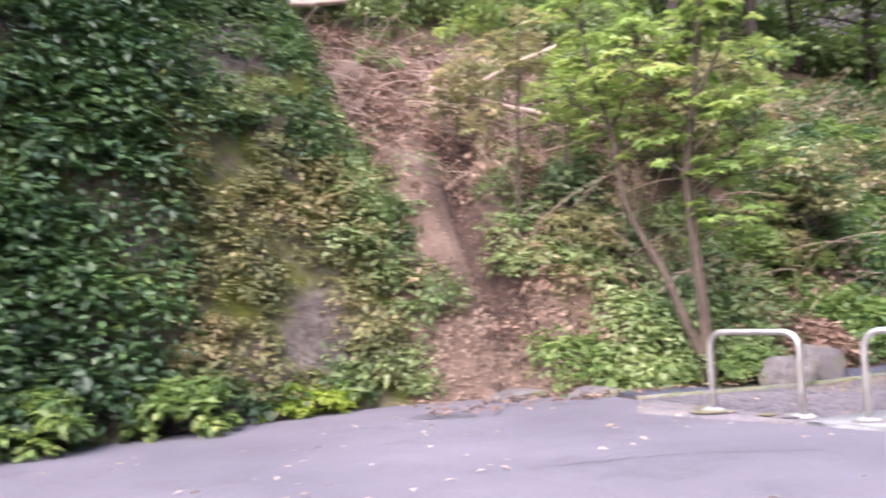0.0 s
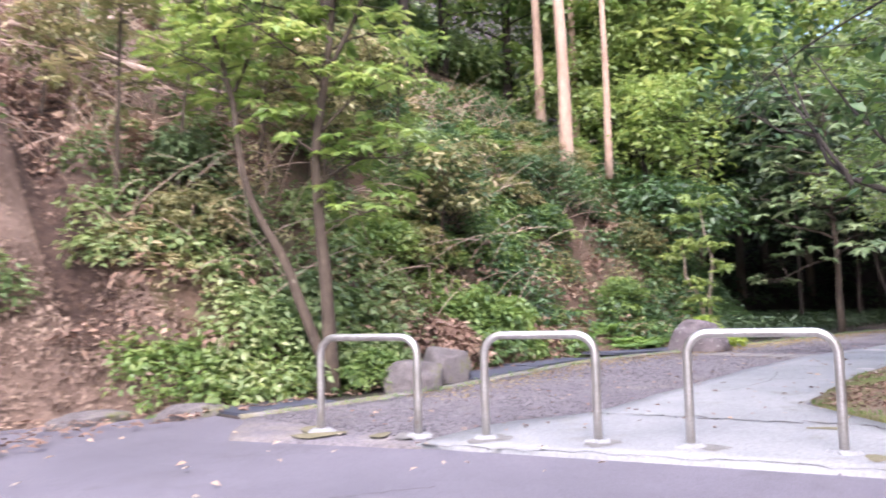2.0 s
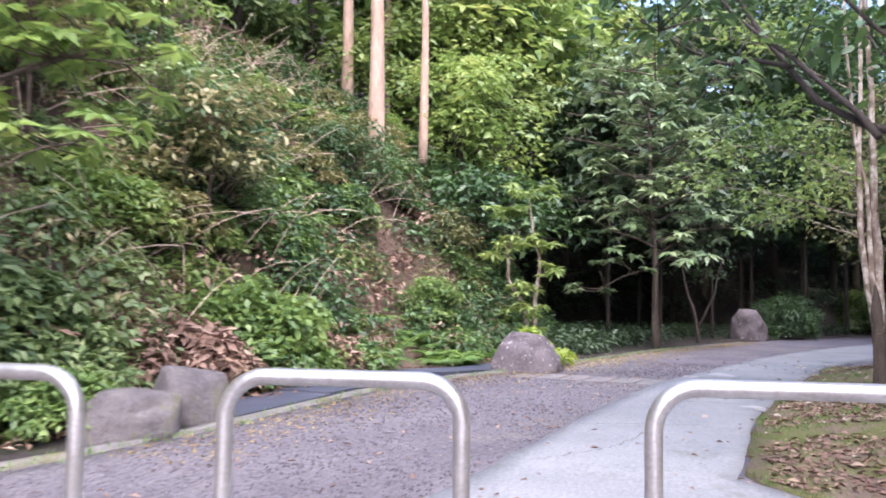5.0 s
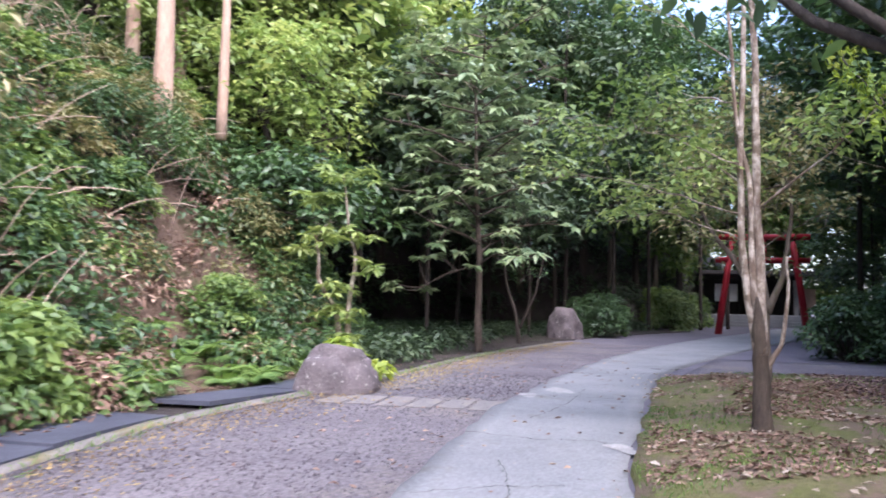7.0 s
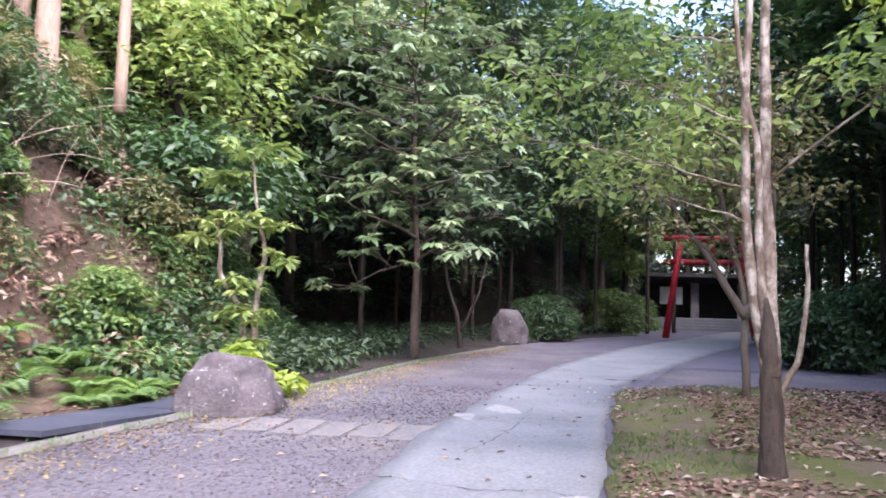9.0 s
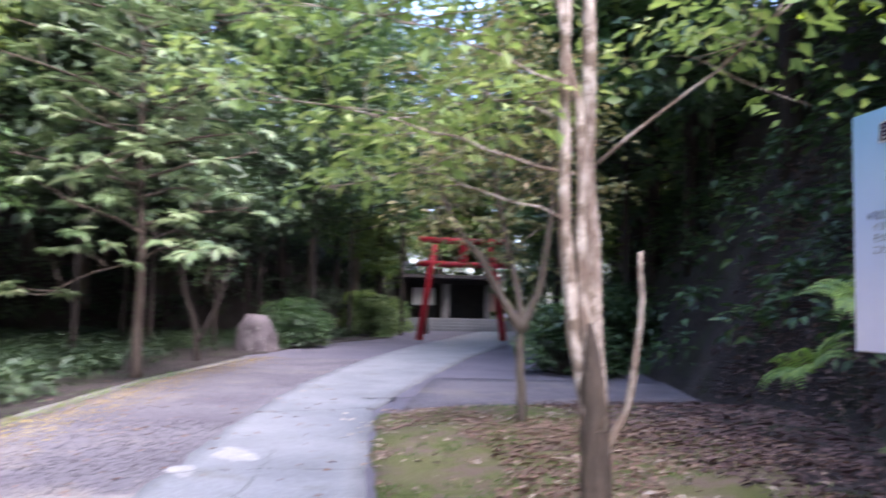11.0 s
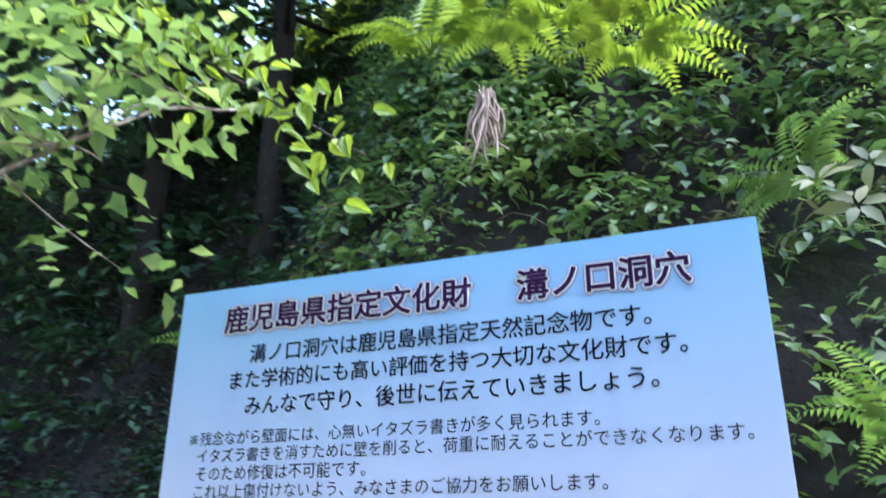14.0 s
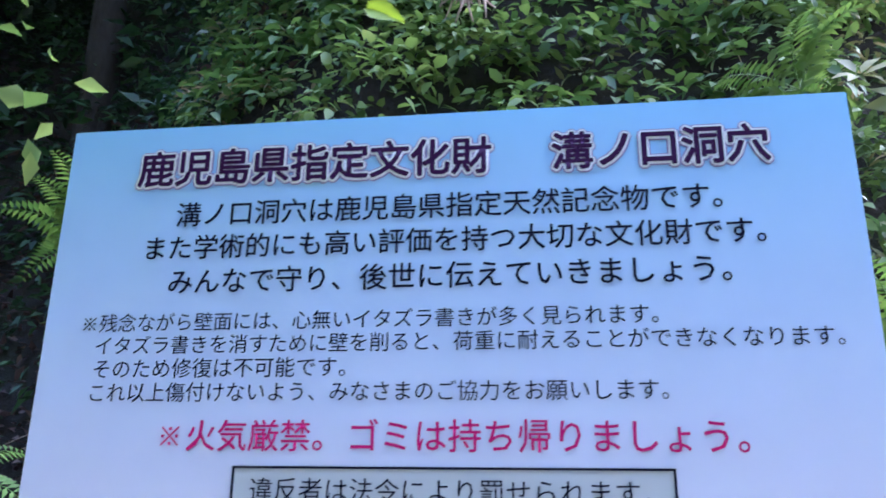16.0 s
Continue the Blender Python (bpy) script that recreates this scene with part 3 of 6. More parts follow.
# ---- boulders ----
def boulder(name, at, size, material, label, seed, lump=0.36, cut=0.35):
    bm = bmesh.new()
    bmesh.ops.create_icosphere(bm, subdivisions=4, radius=1.0)
    for v in bm.verts:
        p = v.co.copy()
        n1 = noise.noise(p * 1.1 + Vector((seed, 0, 0)))
        n2 = noise.noise(p * 3.1 + Vector((0, seed, 0)))
        n3 = noise.noise(p * 7.0 + Vector((seed, seed, 0)))
        p = Vector([math.copysign(abs(q) ** 0.8, q) for q in p])
        v.co = p * (1 + lump * n1 + 0.16 * n2 + 0.05 * n3)
        v.co.z = max(v.co.z, -cut)
        v.co = Vector((v.co.x * size[0], v.co.y * size[1], v.co.z * size[2]))
    g2 = random.Random(int(seed * 10))
    for k in range(9):
        way = Vector((g2.uniform(-1, 1), g2.uniform(-1, 1), g2.uniform(-0.1, 0.5))).normalized() if k else Vector((0.15, -0.1, 1)).normalized()
        far = max(v.co.dot(way) for v in bm.verts) * g2.uniform(0.74, 0.9)
        for v in bm.verts:
            over = v.co.dot(way) - far
            if over > 0:
                v.co -= way * over * 0.88
    for f in bm.faces:
        f.smooth = True
    ob = part(name, bm, material)
    ob.location = (at[0], at[1], at[2] + cut * size[2] - 0.03)
    return tagged(ob, label, "boulder", kind="")


def gz(x, y):
    return float(ground_z(x, y))


boulder("boulder", (15.0, 6.85, gz(15, 6.85)), (0.53, 0.48, 0.47), "stone", "grey boulder with pale lichen spots beside the ditch", 1.3)
boulder("boulder", (31.2, 5.25, gz(31, 5.3)), (0.6, 0.55, 0.75), "stone", "tall grey boulder beside a round shrub", 5.1)
boulder("boulder", (8.62, 7.72, gz(8.6, 7.7)), (0.44, 0.3, 0.31), "mossy_stone", "pale weathered block of stone at the verge", 8.2, 0.2)
boulder("boulder", (9.35, 7.85, gz(9.4, 7.9)), (0.42, 0.32, 0.37), "mossy_stone", "pale mossy boulder leaning on the verge", 3.7)
boulder("boulder", (15.4, 9.7, 0.66), (0.36, 0.3, 0.3), "red_stone", "small reddish boulder among the undergrowth", 6.6)
boulder("boulder", (17.2, 9.6, 0.5), (0.5, 0.35, 0.22), "red_stone", "low brown boulder among the undergrowth", 9.6)
boulder("boulder", (12.6, 8.75, 0.35), (0.25, 0.2, 0.28), "red_stone", "small brown rock at the foot of the slope", 2.6)
boulder("boulder", (5.3, 8.95, 0.1), (0.5, 0.22, 0.12), "mossy_stone", "flat pale stone at the road's edge", 4.4)
boulder("boulder", (6.0, 8.35, 0.13), (0.45, 0.2, 0.12), "mossy_stone", "flat pale stone at the road's edge", 7.9)


# ---- trees ----
M["tree_fresh"] = leaf_mat("leaf_tree_fresh", [(0.0, (0.08, 0.14, 0.04)), (0.5, (0.2, 0.29, 0.085)), (1.0, (0.38, 0.43, 0.16))], 0.45, 0.45)
M["sapling_leaf"] = leaf_mat("leaf_sapling", [(0.0, (0.09, 0.15, 0.04)), (0.5, (0.2, 0.27, 0.08)), (1.0, (0.34, 0.38, 0.14))], 0.35, 0.5)
def limb(start, to, r0, r1, sag=0.0, n=9, wobble=0.02, seed=0):
    s, e = np.array(start, dtype=float), np.array(to, dtype=float)
    m = (s + e) / 2 + np.array([0, 0, sag])
    line = bend([s, m, e], n, wobble, seed)
    return line, tube(line, [r0, r1], 7)


def twigs(line, n, reach, r, seed, up=0.3, fine=True):
    """Thin shoots off the outer part of a limb; returns their tubes and tips."""
    g = np.random.default_rng(seed)
    made, tips, ways = [], [], []
    for _ in range(n):
        k = g.integers(len(line) // 3, len(line))
        d = unit(g.normal(0, 1, 3) * np.array([1, 1, 0.5]) + np.array([0, 0, up]))
        e = line[k] + d * reach * g.uniform(0.5, 1.1)
        ln = bend([line[k], (line[k] + e) / 2 + g.normal(0, 0.06, 3) * reach, e], 5)
        made.append(tube(ln if fine else ln[::2], [r, r * 0.4], 4 if fine else 3))
        tips.append(e)
        ways.append(d)
    return made, tips, ways


def tree(name, base, stems, branches, bark, label, crown_label, foliage, leaf_kind, twig_n=7, reach=0.6, twig_r=0.012, seed=1, sides=12, fine_wood=True, stem_twigs=True):
    """stems and branches: (control points from the base, first radius, last radius). foliage(tips, ways) gives the crown's leaves."""
    ob = empty(name, base, label, "tree")
    lines = []
    for k, (pts, r0, r1) in enumerate(stems):
        ln = bend(pts, 18, 0.012, seed + k)
        lines.append(ln)
        v, f = tube(ln, [r0 * 1.35, r0, (r0 + r1) / 2, r1], sides, 0.05)
        solid("trunk", v, f, bark, ob)
    tips, ways, shoots = [], [], []
    for k, (pts, r0, r1) in enumerate(branches):
        ln = bend(pts, 12, 0.035 if r0 < 0.012 else 0.02, seed + 40 + k)
        if fine_wood:
            solid("limb", *tube(ln, [r0, r1], 8), bark, ob)
        else:
            shoots.append(tube(ln[::2], [r0, r1], 5))
        lines.append(ln)
    for k, ln in enumerate(lines):
        if k < len(stems) and not stem_twigs:
            continue
        m, t, w = twigs(ln[len(ln) // 2:] if k < len(stems) else ln, twig_n, reach, twig_r, seed + 90 + k, 0.3, fine_wood)
        shoots += m
        tips += t
        ways += w
    v, f = join(shoots)
    tagged(solid("twig_spray", v, f, bark, ob), kind="stuff")
    v, f = foliage(np.array(tips), np.array(ways))
    solid("crown", v, f, leaf_kind, ob, crown_label, smooth=False)
    return ob


def whorled(per, length, ratio=0.34, fine=False, tilt=0.15):
    return lambda tips, ways: rosettes(tips, ways * 0.3 + np.array([0, 0, 1]), per, length, ratio, fine, tilt)


def clouded(per, r, length, ratio=0.45, fine=False, flat=0.6):
    return lambda tips, ways: clump_leaves(tips, r, per, length, ratio, flat, fine)


G = random.Random(5)


def fan(n, z0, z1, out0, out1, r0, rise=0.4, seed=0, centre=(0, 0), lean=(0, 0)):
    """Limbs round a trunk, from height z0 to z1, reaching out0 to out1 metres."""
    g = random.Random(seed)
    res = []
    for k in range(n):
        q = (k + 0.5) / n
        z = z0 + (z1 - z0) * q
        a = k * 2.4 + g.uniform(-0.4, 0.4)
        o = (out0 + (out1 - out0) * q) * g.uniform(0.75, 1.15)
        c = (centre[0] + lean[0] * q, centre[1] + lean[1] * q)
        e = (c[0] + math.cos(a) * o, c[1] + math.sin(a) * o, z + o * rise)
        res.append(([(c[0], c[1], z), ((c[0] + e[0]) / 2, (c[1] + e[1]) / 2, z + o * rise * 0.65), e], r0 * (1 - 0.5 * q), r0 * 0.3))
    return res


# young tree on the verge by the first barrier: an upright stem and a leaning one
tree("tree", (7.75, 8.2, 0.15),
     [([(0, 0, -0.05), (-0.03, 0.03, 0.9), (-0.06, 0.08, 1.85), (-0.12, 0.16, 3.0), (0.0, 0.0, 4.1), (0.1, -0.1, 5.6)], 0.075, 0.03),
      ([(-0.04, 0.04, 0.3), (-0.12, 0.16, 0.7), (-0.3, 0.38, 1.5), (-0.42, 0.53, 1.9), (-0.66, 0.83, 2.5), (-0.72, 0.9, 3.65), (-0.96, 1.2, 4.6), (-1.0, 1.2, 5.6)], 0.055, 0.022)],
     fan(9, 2.4, 5.2, 0.9, 1.1, 0.022, 0.55, 3, (-0.06, 0.08)) + fan(5, 3.2, 5.2, 0.7, 0.8, 0.02, 0.6, 8, (-0.7, 0.88), (-0.2, 0.25))
     + [([(0.0, 0.0, 3.9), (0.25, -0.3, 4.6), (0.4, -0.5, 5.6)], 0.035, 0.015), ([(-0.72, 0.9, 3.7), (-0.5, 0.65, 4.4), (-0.45, 0.6, 5.4)], 0.03, 0.012),
        ([(-0.06, 0.08, 1.9), (0.2, -0.25, 2.15), (0.45, -0.5, 2.3)], 0.012, 0.006), ([(-0.1, 0.14, 2.6), (0.3, -0.3, 2.8), (0.65, -0.7, 2.75)], 0.012, 0.006)],
     "brown_bark", "young tree with two brown stems on the gravel verge", "light green whorled leaves", whorled(10, 0.19, 0.44, tilt=0.0), "tree_fresh", 13, 0.5, 0.008, 21)

# tall pale trunks on the slope
for k, (x, y, z, r, lx) in enumerate(((18.4, 11.55, 4.6, 0.14, -0.1), (20.95, 14.0, 6.8, 0.12, -0.25), (19.7, 11.1, 4.8, 0.075, 0.05), (22.2, 13.6, 6.4, 0.11, 0.1))):
    tree("tall_tree", (x, y, z), [([(0, 0, -0.4), (lx * 0.3, 0, 3), (lx, 0.1, 7), (lx * 1.4, 0, 12)], r, r * 0.55)], fan(7, 6.5, 11.5, 1.6, 1.0, 0.04, 0.3, 60 + k),
         "pine_bark", "tall straight tree with pale pinkish bark on the slope", "thin green crown", clouded(26, 0.45, 0.13), "fresh", 7, 0.6, 0.012, 70 + k)

# slender pale sapling behind the boulder
def tufts(places, per, length, ratio=0.36):
    """Whorls in groups along the stems: (aside, height, spread) each."""
    def foliage(tips, ways):
        g2 = np.random.default_rng(37)
        at, up = [], []
        for aside, height, spread in places:
            for _ in range(max(6, int(38 * spread))):
                at.append((-0.1 + g2.normal(0, spread * 0.4), -aside + g2.normal(0, spread * 0.55), height + g2.normal(0, 0.06)))
                up.append((g2.normal(0, 0.25), g2.normal(0, 0.25), 1))
        return rosettes(np.array(at), np.array(up), per, length, ratio, False, -0.05)
    return foliage


tree("sapling", (16.95, 7.45, 0.3),
     [([(0, 0.1, 0), (0.0, 0.12, 0.75), (-0.05, 0.2, 1.0), (-0.1, 0.45, 1.35), (-0.1, 0.42, 1.6), (-0.1, 0.5, 2.0)], 0.036, 0.02),
      ([(0.0, -0.03, 0), (0.02, 0.0, 0.8), (0.0, -0.1, 1.35), (0.0, -0.15, 1.7), (-0.05, -0.02, 2.1), (-0.05, 0.08, 2.9)], 0.036, 0.013)],
     [([(-0.1, 0.5, 1.95), (-0.1, 0.35, 2.1), (-0.1, 0.2, 2.2)], 0.012, 0.006), ([(0.0, -0.13, 1.65), (0, -0.25, 1.7), (0, -0.32, 1.55)], 0.01, 0.005)],
     "pale_bark", "slender pale sapling with thin yellow-green whorls", "yellow-green leaf whorls",
     tufts(((-0.05, 0.12, 0.42), (0.0, 0.55, 0.2), (-0.02, 0.92, 0.32), (-0.13, 1.28, 0.2), (-0.45, 1.98, 0.4), (-0.75, 1.8, 0.22), (0.15, 2.02, 0.22), (0.3, 1.6, 0.16), (-0.05, 2.9, 0.42), (-0.4, 2.6, 0.45)), 9, 0.19), "sapling_leaf", 2, 0.2, 0.006, 30)

# spreading tree with whorled leaves over the bend of the path
tree("tree", (22.6, 6.5, 0.27),
     [([(0, 0, 0), (0, 0.02, 1.0), (0.02, 0.0, 2.0), (-0.1, 0.1, 3.2), (0.1, 0.2, 5.6)], 0.068, 0.035)],
     fan(30, 2.1, 6.8, 2.2, 1.9, 0.035, 0.2, 44) + [([(0, 0.0, 1.9), (-0.5, 0.6, 1.75), (-0.8, 1.2, 1.35)], 0.02, 0.008), ([(0, 0.0, 1.9), (-0.9, -0.5, 2.1), (-1.3, -1.3, 2.0)], 0.02, 0.008)],
     "brown_bark", "spreading broadleaf tree with a mossy trunk beside the path", "whorled glossy leaves", whorled(11, 0.27, 0.46, tilt=-0.02), "glossy", 8, 0.7, 0.012, 45)

# pale many-stemmed tree on the mossy verge
verge_tree = tree("tree", (12.57, 2.51, 0.42),
     [([(0.0, 0.01, 0.55), (0.06, 0.08, 1.0), (0.06, 0.11, 1.45), (0.04, 0.13, 1.9), (0.06, 0.11, 2.5), (0.11, 0.08, 3.6), (0.16, 0.03, 5.4)], 0.03, 0.014),
      ([(0.0, 0.0, 0.6), (0.06, -0.01, 1.0), (0.08, 0.0, 1.35), (0.1, 0.04, 1.85), (0.06, 0.03, 2.6), (0.11, 0.08, 3.6), (0.06, 0.13, 5.0)], 0.042, 0.016),
      ([(0.0, 0.02, 0.7), (0.04, 0.06, 1.2), (0.0, 0.08, 1.9), (0.08, 0.17, 2.6), (0.1, 0.22, 4.0)], 0.024, 0.01),
      ([(0.02, -0.02, 0.45), (0.04, -0.15, 0.65), (0.02, -0.22, 1.0), (0.0, -0.2, 1.35)], 0.018, 0.01)],
     [([(0, 0.1, 1.7), (0.4, 0.7, 2.0), (0.9, 1.5, 2.15)], 0.007, 0.003), ([(0.02, 0.15, 2.1), (0.5, 0.9, 2.5), (0.8, 1.7, 2.7)], 0.006, 0.0025),
      ([(0, 0.15, 1.5), (0.6, 0.6, 1.75), (1.1, 1.1, 1.75)], 0.006, 0.0025), ([(0.05, 0.1, 2.9), (-0.3, 0.8, 3.3), (-0.4, 1.6, 3.5)], 0.006, 0.0025),
      ([(0.0, 0.0, 1.75), (-0.15, -0.45, 2.05), (-0.35, -0.75, 2.35), (-0.42, -1.0, 2.5)], 0.009, 0.004), ([(0.05, 0.05, 3.5), (0.3, 0.6, 4.2), (0.5, 1.2, 4.6)], 0.006, 0.0025),
      ([(0.05, 0.1, 2.6), (0.5, 0.5, 2.8), (1.0, 1.3, 2.5)], 0.009, 0.003), ([(0.05, 0.1, 1.9), (0.7, 0.3, 2.2), (1.4, 0.7, 2.1)], 0.009, 0.003), ([(0.1, 0.0, 4.0), (-0.4, 0.4, 4.4), (-0.8, 0.9, 4.5)], 0.01, 0.004),
      ([(0.1, 0.0, 4.4), (0.4, -0.5, 4.9), (0.6, -0.9, 5.2)], 0.01, 0.004), ([(0.1, 0.0, 4.6), (0.4, 0.7, 5.1), (0.6, 1.3, 5.2)], 0.01, 0.004)],
     "pale_bark", "many-stemmed tree with pale flaking bark on moss", "sparse small green leaves", clouded(24, 0.27, 0.08, 0.6), "tree_fresh", 14, 0.4, 0.004, 51, 12, True, False)
solid("base_trunk", *tube(bend([(0, 0, -0.06), (0.01, 0, 0.35), (-0.02, 0.02, 0.72), (0.0, 0.03, 1.05)], 18, 0.006, 3), [0.088, 0.066, 0.06, 0.05, 0.012], 14, 0.09), "brown_bark", verge_tree, "dark mossy lower trunk")

# thin brown-leaved tree behind it
tree("tree", (16.6, 1.75, 0.42),
     [([(0, 0, -0.05), (0, 0, 0.6), (0.05, 0.0, 1.1), (0.1, 0.15, 1.8), (0.1, 0.3, 2.6), (0.1, 0.4, 3.8)], 0.036, 0.015),
      ([(0.02, 0, 0.9), (0.0, -0.2, 1.4), (0.0, -0.3, 2.2), (0.1, -0.3, 3.2)], 0.035, 0.012),
      ([(0.02, 0, 0.9), (0.1, 0.35, 1.5), (0.1, 0.75, 2.1), (0.1, 0.9, 2.7)], 0.035, 0.012)],
     fan(14, 1.2, 3.4, 1.0, 1.0, 0.012, 0.5, 55, (0.05, 0.2)), "bark", "thin twiggy tree with withered brown leaves", "sparse olive and brown leaves", clouded(20, 0.28, 0.09, 0.5), "olive", 10, 0.4, 0.005, 56)
tree("tree", (26.5, 6.1, 0.2), [([(0, 0, 0), (0.05, 0.1, 0.8), (0.1, 0.4, 1.8), (0.1, 0.5, 3.0)], 0.05, 0.02), ([(0.02, 0, 0.5), (0, -0.4, 1.4), (0, -0.6, 2.4)], 0.035, 0.02)],
     fan(5, 1.6, 2.8, 0.7, 0.7, 0.015, 0.4, 57), "dark_bark", "thin dark sapling in the shade", "few deep green leaves", clouded(12, 0.25, 0.1), "deep", 5, 0.4, 0.006, 58)

# tree beside the apron, one limb of which hangs over the path
tree("tree", (7.4, 0.3, 0.12), [([(0, 0, -0.1), (0.05, 0.1, 1.5), (0.0, 0.2, 3.0), (0.1, 0.3, 5.0), (0.2, 0.3, 7.0)], 0.13, 0.05)],
     [([(0.03, 0.1, 1.2), (0.5, 1.2, 1.6), (1.1, 2.4, 1.95), (1.65, 2.8, 2.5), (2.6, 3.3, 3.7)], 0.036, 0.01), ([(1.1, 2.4, 1.95), (1.5, 2.75, 2.5), (2.1, 3.2, 3.1), (2.6, 3.5, 3.7)], 0.02, 0.007),
      ([(0.8, 1.8, 1.8), (1.3, 2.3, 2.5), (1.6, 2.8, 3.2)], 0.02, 0.007), ([(1.65, 2.8, 2.5), (2.0, 3.2, 2.65), (2.5, 3.8, 3.2)], 0.016, 0.006), ([(0.9, 2.0, 1.85), (1.6, 2.2, 2.3), (2.6, 2.4, 3.0)], 0.018, 0.006),
      ([(0.0, 0.2, 3.0), (0.4, 1.6, 3.3), (0.9, 2.8, 3.1), (1.3, 3.5, 2.75)], 0.013, 0.005)] + fan(9, 3.6, 6.8, 2.2, 1.2, 0.04, 0.35, 91),
     "dark_bark", "broadleaf tree with limbs hanging over the path", "glossy dark hanging leaves", clouded(12, 0.25, 0.13, 0.42, True), "deep", 8, 0.45, 0.006, 62)
# young growth on the slope
for k in range(16):
    g3 = random.Random(700 + k)
    p = on_hill(np.array([g3.uniform(6.0, 13.2)]), np.array([g3.uniform(1.6, 5.5)]))[0]
    h = g3.uniform(1.6, 3.2)
    lx, ly = g3.uniform(-0.5, 0.5), g3.uniform(-0.7, 0.1)
    tree("young_tree", tuple(p), [([(0, 0, -0.2), (lx * 0.3, ly * 0.3, h * 0.5), (lx, ly, h)], 0.03, 0.012)], fan(6, h * 0.4, h * 0.95, 0.7, 0.5, 0.012, 0.3, 710 + k, (lx * 0.5, ly * 0.5), (lx * 0.4, ly * 0.4)),
         ("bark", "brown_bark")[k % 2], "thin young tree in the scrub on the slope", "loose light leaves", clouded(22, 0.26, 0.13, 0.42) if k % 3 else whorled(8, 0.2, 0.34), ("tree_fresh", "slope_olive", "slope_fresh", "slope_olive")[k % 4], 8, 0.4, 0.006, 720 + k, 7)


# woodland above and behind
def wood_tree(x, y, z, h, r, leaf, leaf_size, seed, spread=2.2, bark="dark_bark", label="woodland tree with a dense crown", low=0.35, n=14, per=29):
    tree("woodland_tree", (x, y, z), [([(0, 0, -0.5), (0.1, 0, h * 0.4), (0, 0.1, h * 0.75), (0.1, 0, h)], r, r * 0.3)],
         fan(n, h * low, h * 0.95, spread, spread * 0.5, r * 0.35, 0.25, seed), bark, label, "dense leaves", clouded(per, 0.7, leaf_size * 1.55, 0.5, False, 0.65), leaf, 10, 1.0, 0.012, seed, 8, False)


g = random.Random(9)
for k, (x, d, h, leaf, size, spread, low) in enumerate((
        (24.5, 3.0, 8.0, "sunny", 0.15, 2.2, 0.25), (25.5, 5.0, 10, "sunny", 0.16, 2.6, 0.3), (26, 2.0, 9, "deep", 0.18, 3.0, 0.3), (29, 1.2, 9.5, "deep", 0.18, 3.2, 0.36),
        (32.5, 1.6, 10, "fresh", 0.2, 3.2, 0.3), (36, 1.4, 10, "deep", 0.2, 3.2, 0.35), (40, 1.8, 11, "fresh", 0.22, 3.4, 0.3), (45, 1.8, 11, "deep", 0.24, 3.4, 0.3),
        (50, 1.5, 11, "fresh", 0.26, 3.6, 0.15), (56, 1.0, 12, "fresh", 0.28, 4.0, 0.12), (28, 6, 11, "fresh", 0.2, 3, 0.3), (33, 6, 12, "fresh", 0.22, 3.2, 0.3),
        (39, 6, 13, "deep", 0.24, 3.4, 0.3), (16.6, 7.5, 9, "tree_fresh", 0.16, 2.4, 0.3), (14, 7.5, 9, "slope_olive", 0.14, 2.4, 0.3), (10.5, 9.5, 8, "slope_fresh", 0.14, 2.4, 0.3),
        (6.5, 9.5, 8, "slope_olive", 0.14, 2.2, 0.35), (2.5, 7, 8, "deep", 0.16, 2.4, 0.2), (-1, 3.0, 7, "deep", 0.13, 2.6, 0.15), (-4, 3, 8, "deep", 0.15, 2.8, 0.15),
        (20.6, 2.0, 1.5, "deep", 0.12, 1.4, 0.12), (22.2, 2.8, 3.8, "tree_fresh", 0.13, 2.2, 0.15),
        (23.8, 3.6, 5.0, "sunny", 0.14, 2.2, 0.15), (25.2, 3.0, 6.5, "tree_fresh", 0.15, 2.4, 0.2), (22.8, 5.0, 3.0, "sunny", 0.14, 2.0, 0.15), (15.5, 11, 8, "slope_fresh", 0.17, 2.8, 0.15), (20, 9, 9, "tree_fresh", 0.17, 2.8, 0.2), (23, 8, 9, "tree_fresh", 0.17, 2.8, 0.2), (12, 13, 8, "slope_olive", 0.17, 2.8, 0.1))):
    p = on_hill(np.array([x]), np.array([d]))[0]
    wood_tree(*p, h, 0.06 + 0.009 * h, leaf, size, 200 + k, spread, low=low)
for k, (x, d, h, leaf, size, spread, low) in enumerate((
        (16.5, 1.2, 8, "deep", 0.15, 2.6, 0.2), (20, 1.5, 9, "deep", 0.17, 3.0, 0.15), (24.5, 1.0, 9, "deep", 0.18, 3.0, 0.15), (29, 0.8, 10, "deep", 0.2, 3.2, 0.12),
        (34, 0.8, 10, "fresh", 0.22, 3.4, 0.15), (40, 1.0, 11, "deep", 0.24, 3.4, 0.2), (47, 1.0, 11, "fresh", 0.25, 3.6, 0.2), (54, 1.0, 12, "fresh", 0.28, 4, 0.15),
        (13.3, 2.6, 7, "fresh", 0.13, 2.2, 0.2), (14.8, 1.5, 6.5, "deep", 0.13, 3.0, 0.32), (17.6, 2.2, 7.5, "fresh", 0.13, 2.8, 0.3), (9.0, 3.2, 6.5, "bright", 0.13, 2.2, 0.1), (7.0, 2.4, 7, "deep", 0.14, 2.4, 0.1), (11.3, 3.6, 6, "bright", 0.13, 2.0, 0.1))):
    p = on_bank(np.array([x]), np.array([d]))[0]
    wood_tree(*p, h, 0.06 + 0.009 * h, leaf, size, 300 + k, spread, low=low)
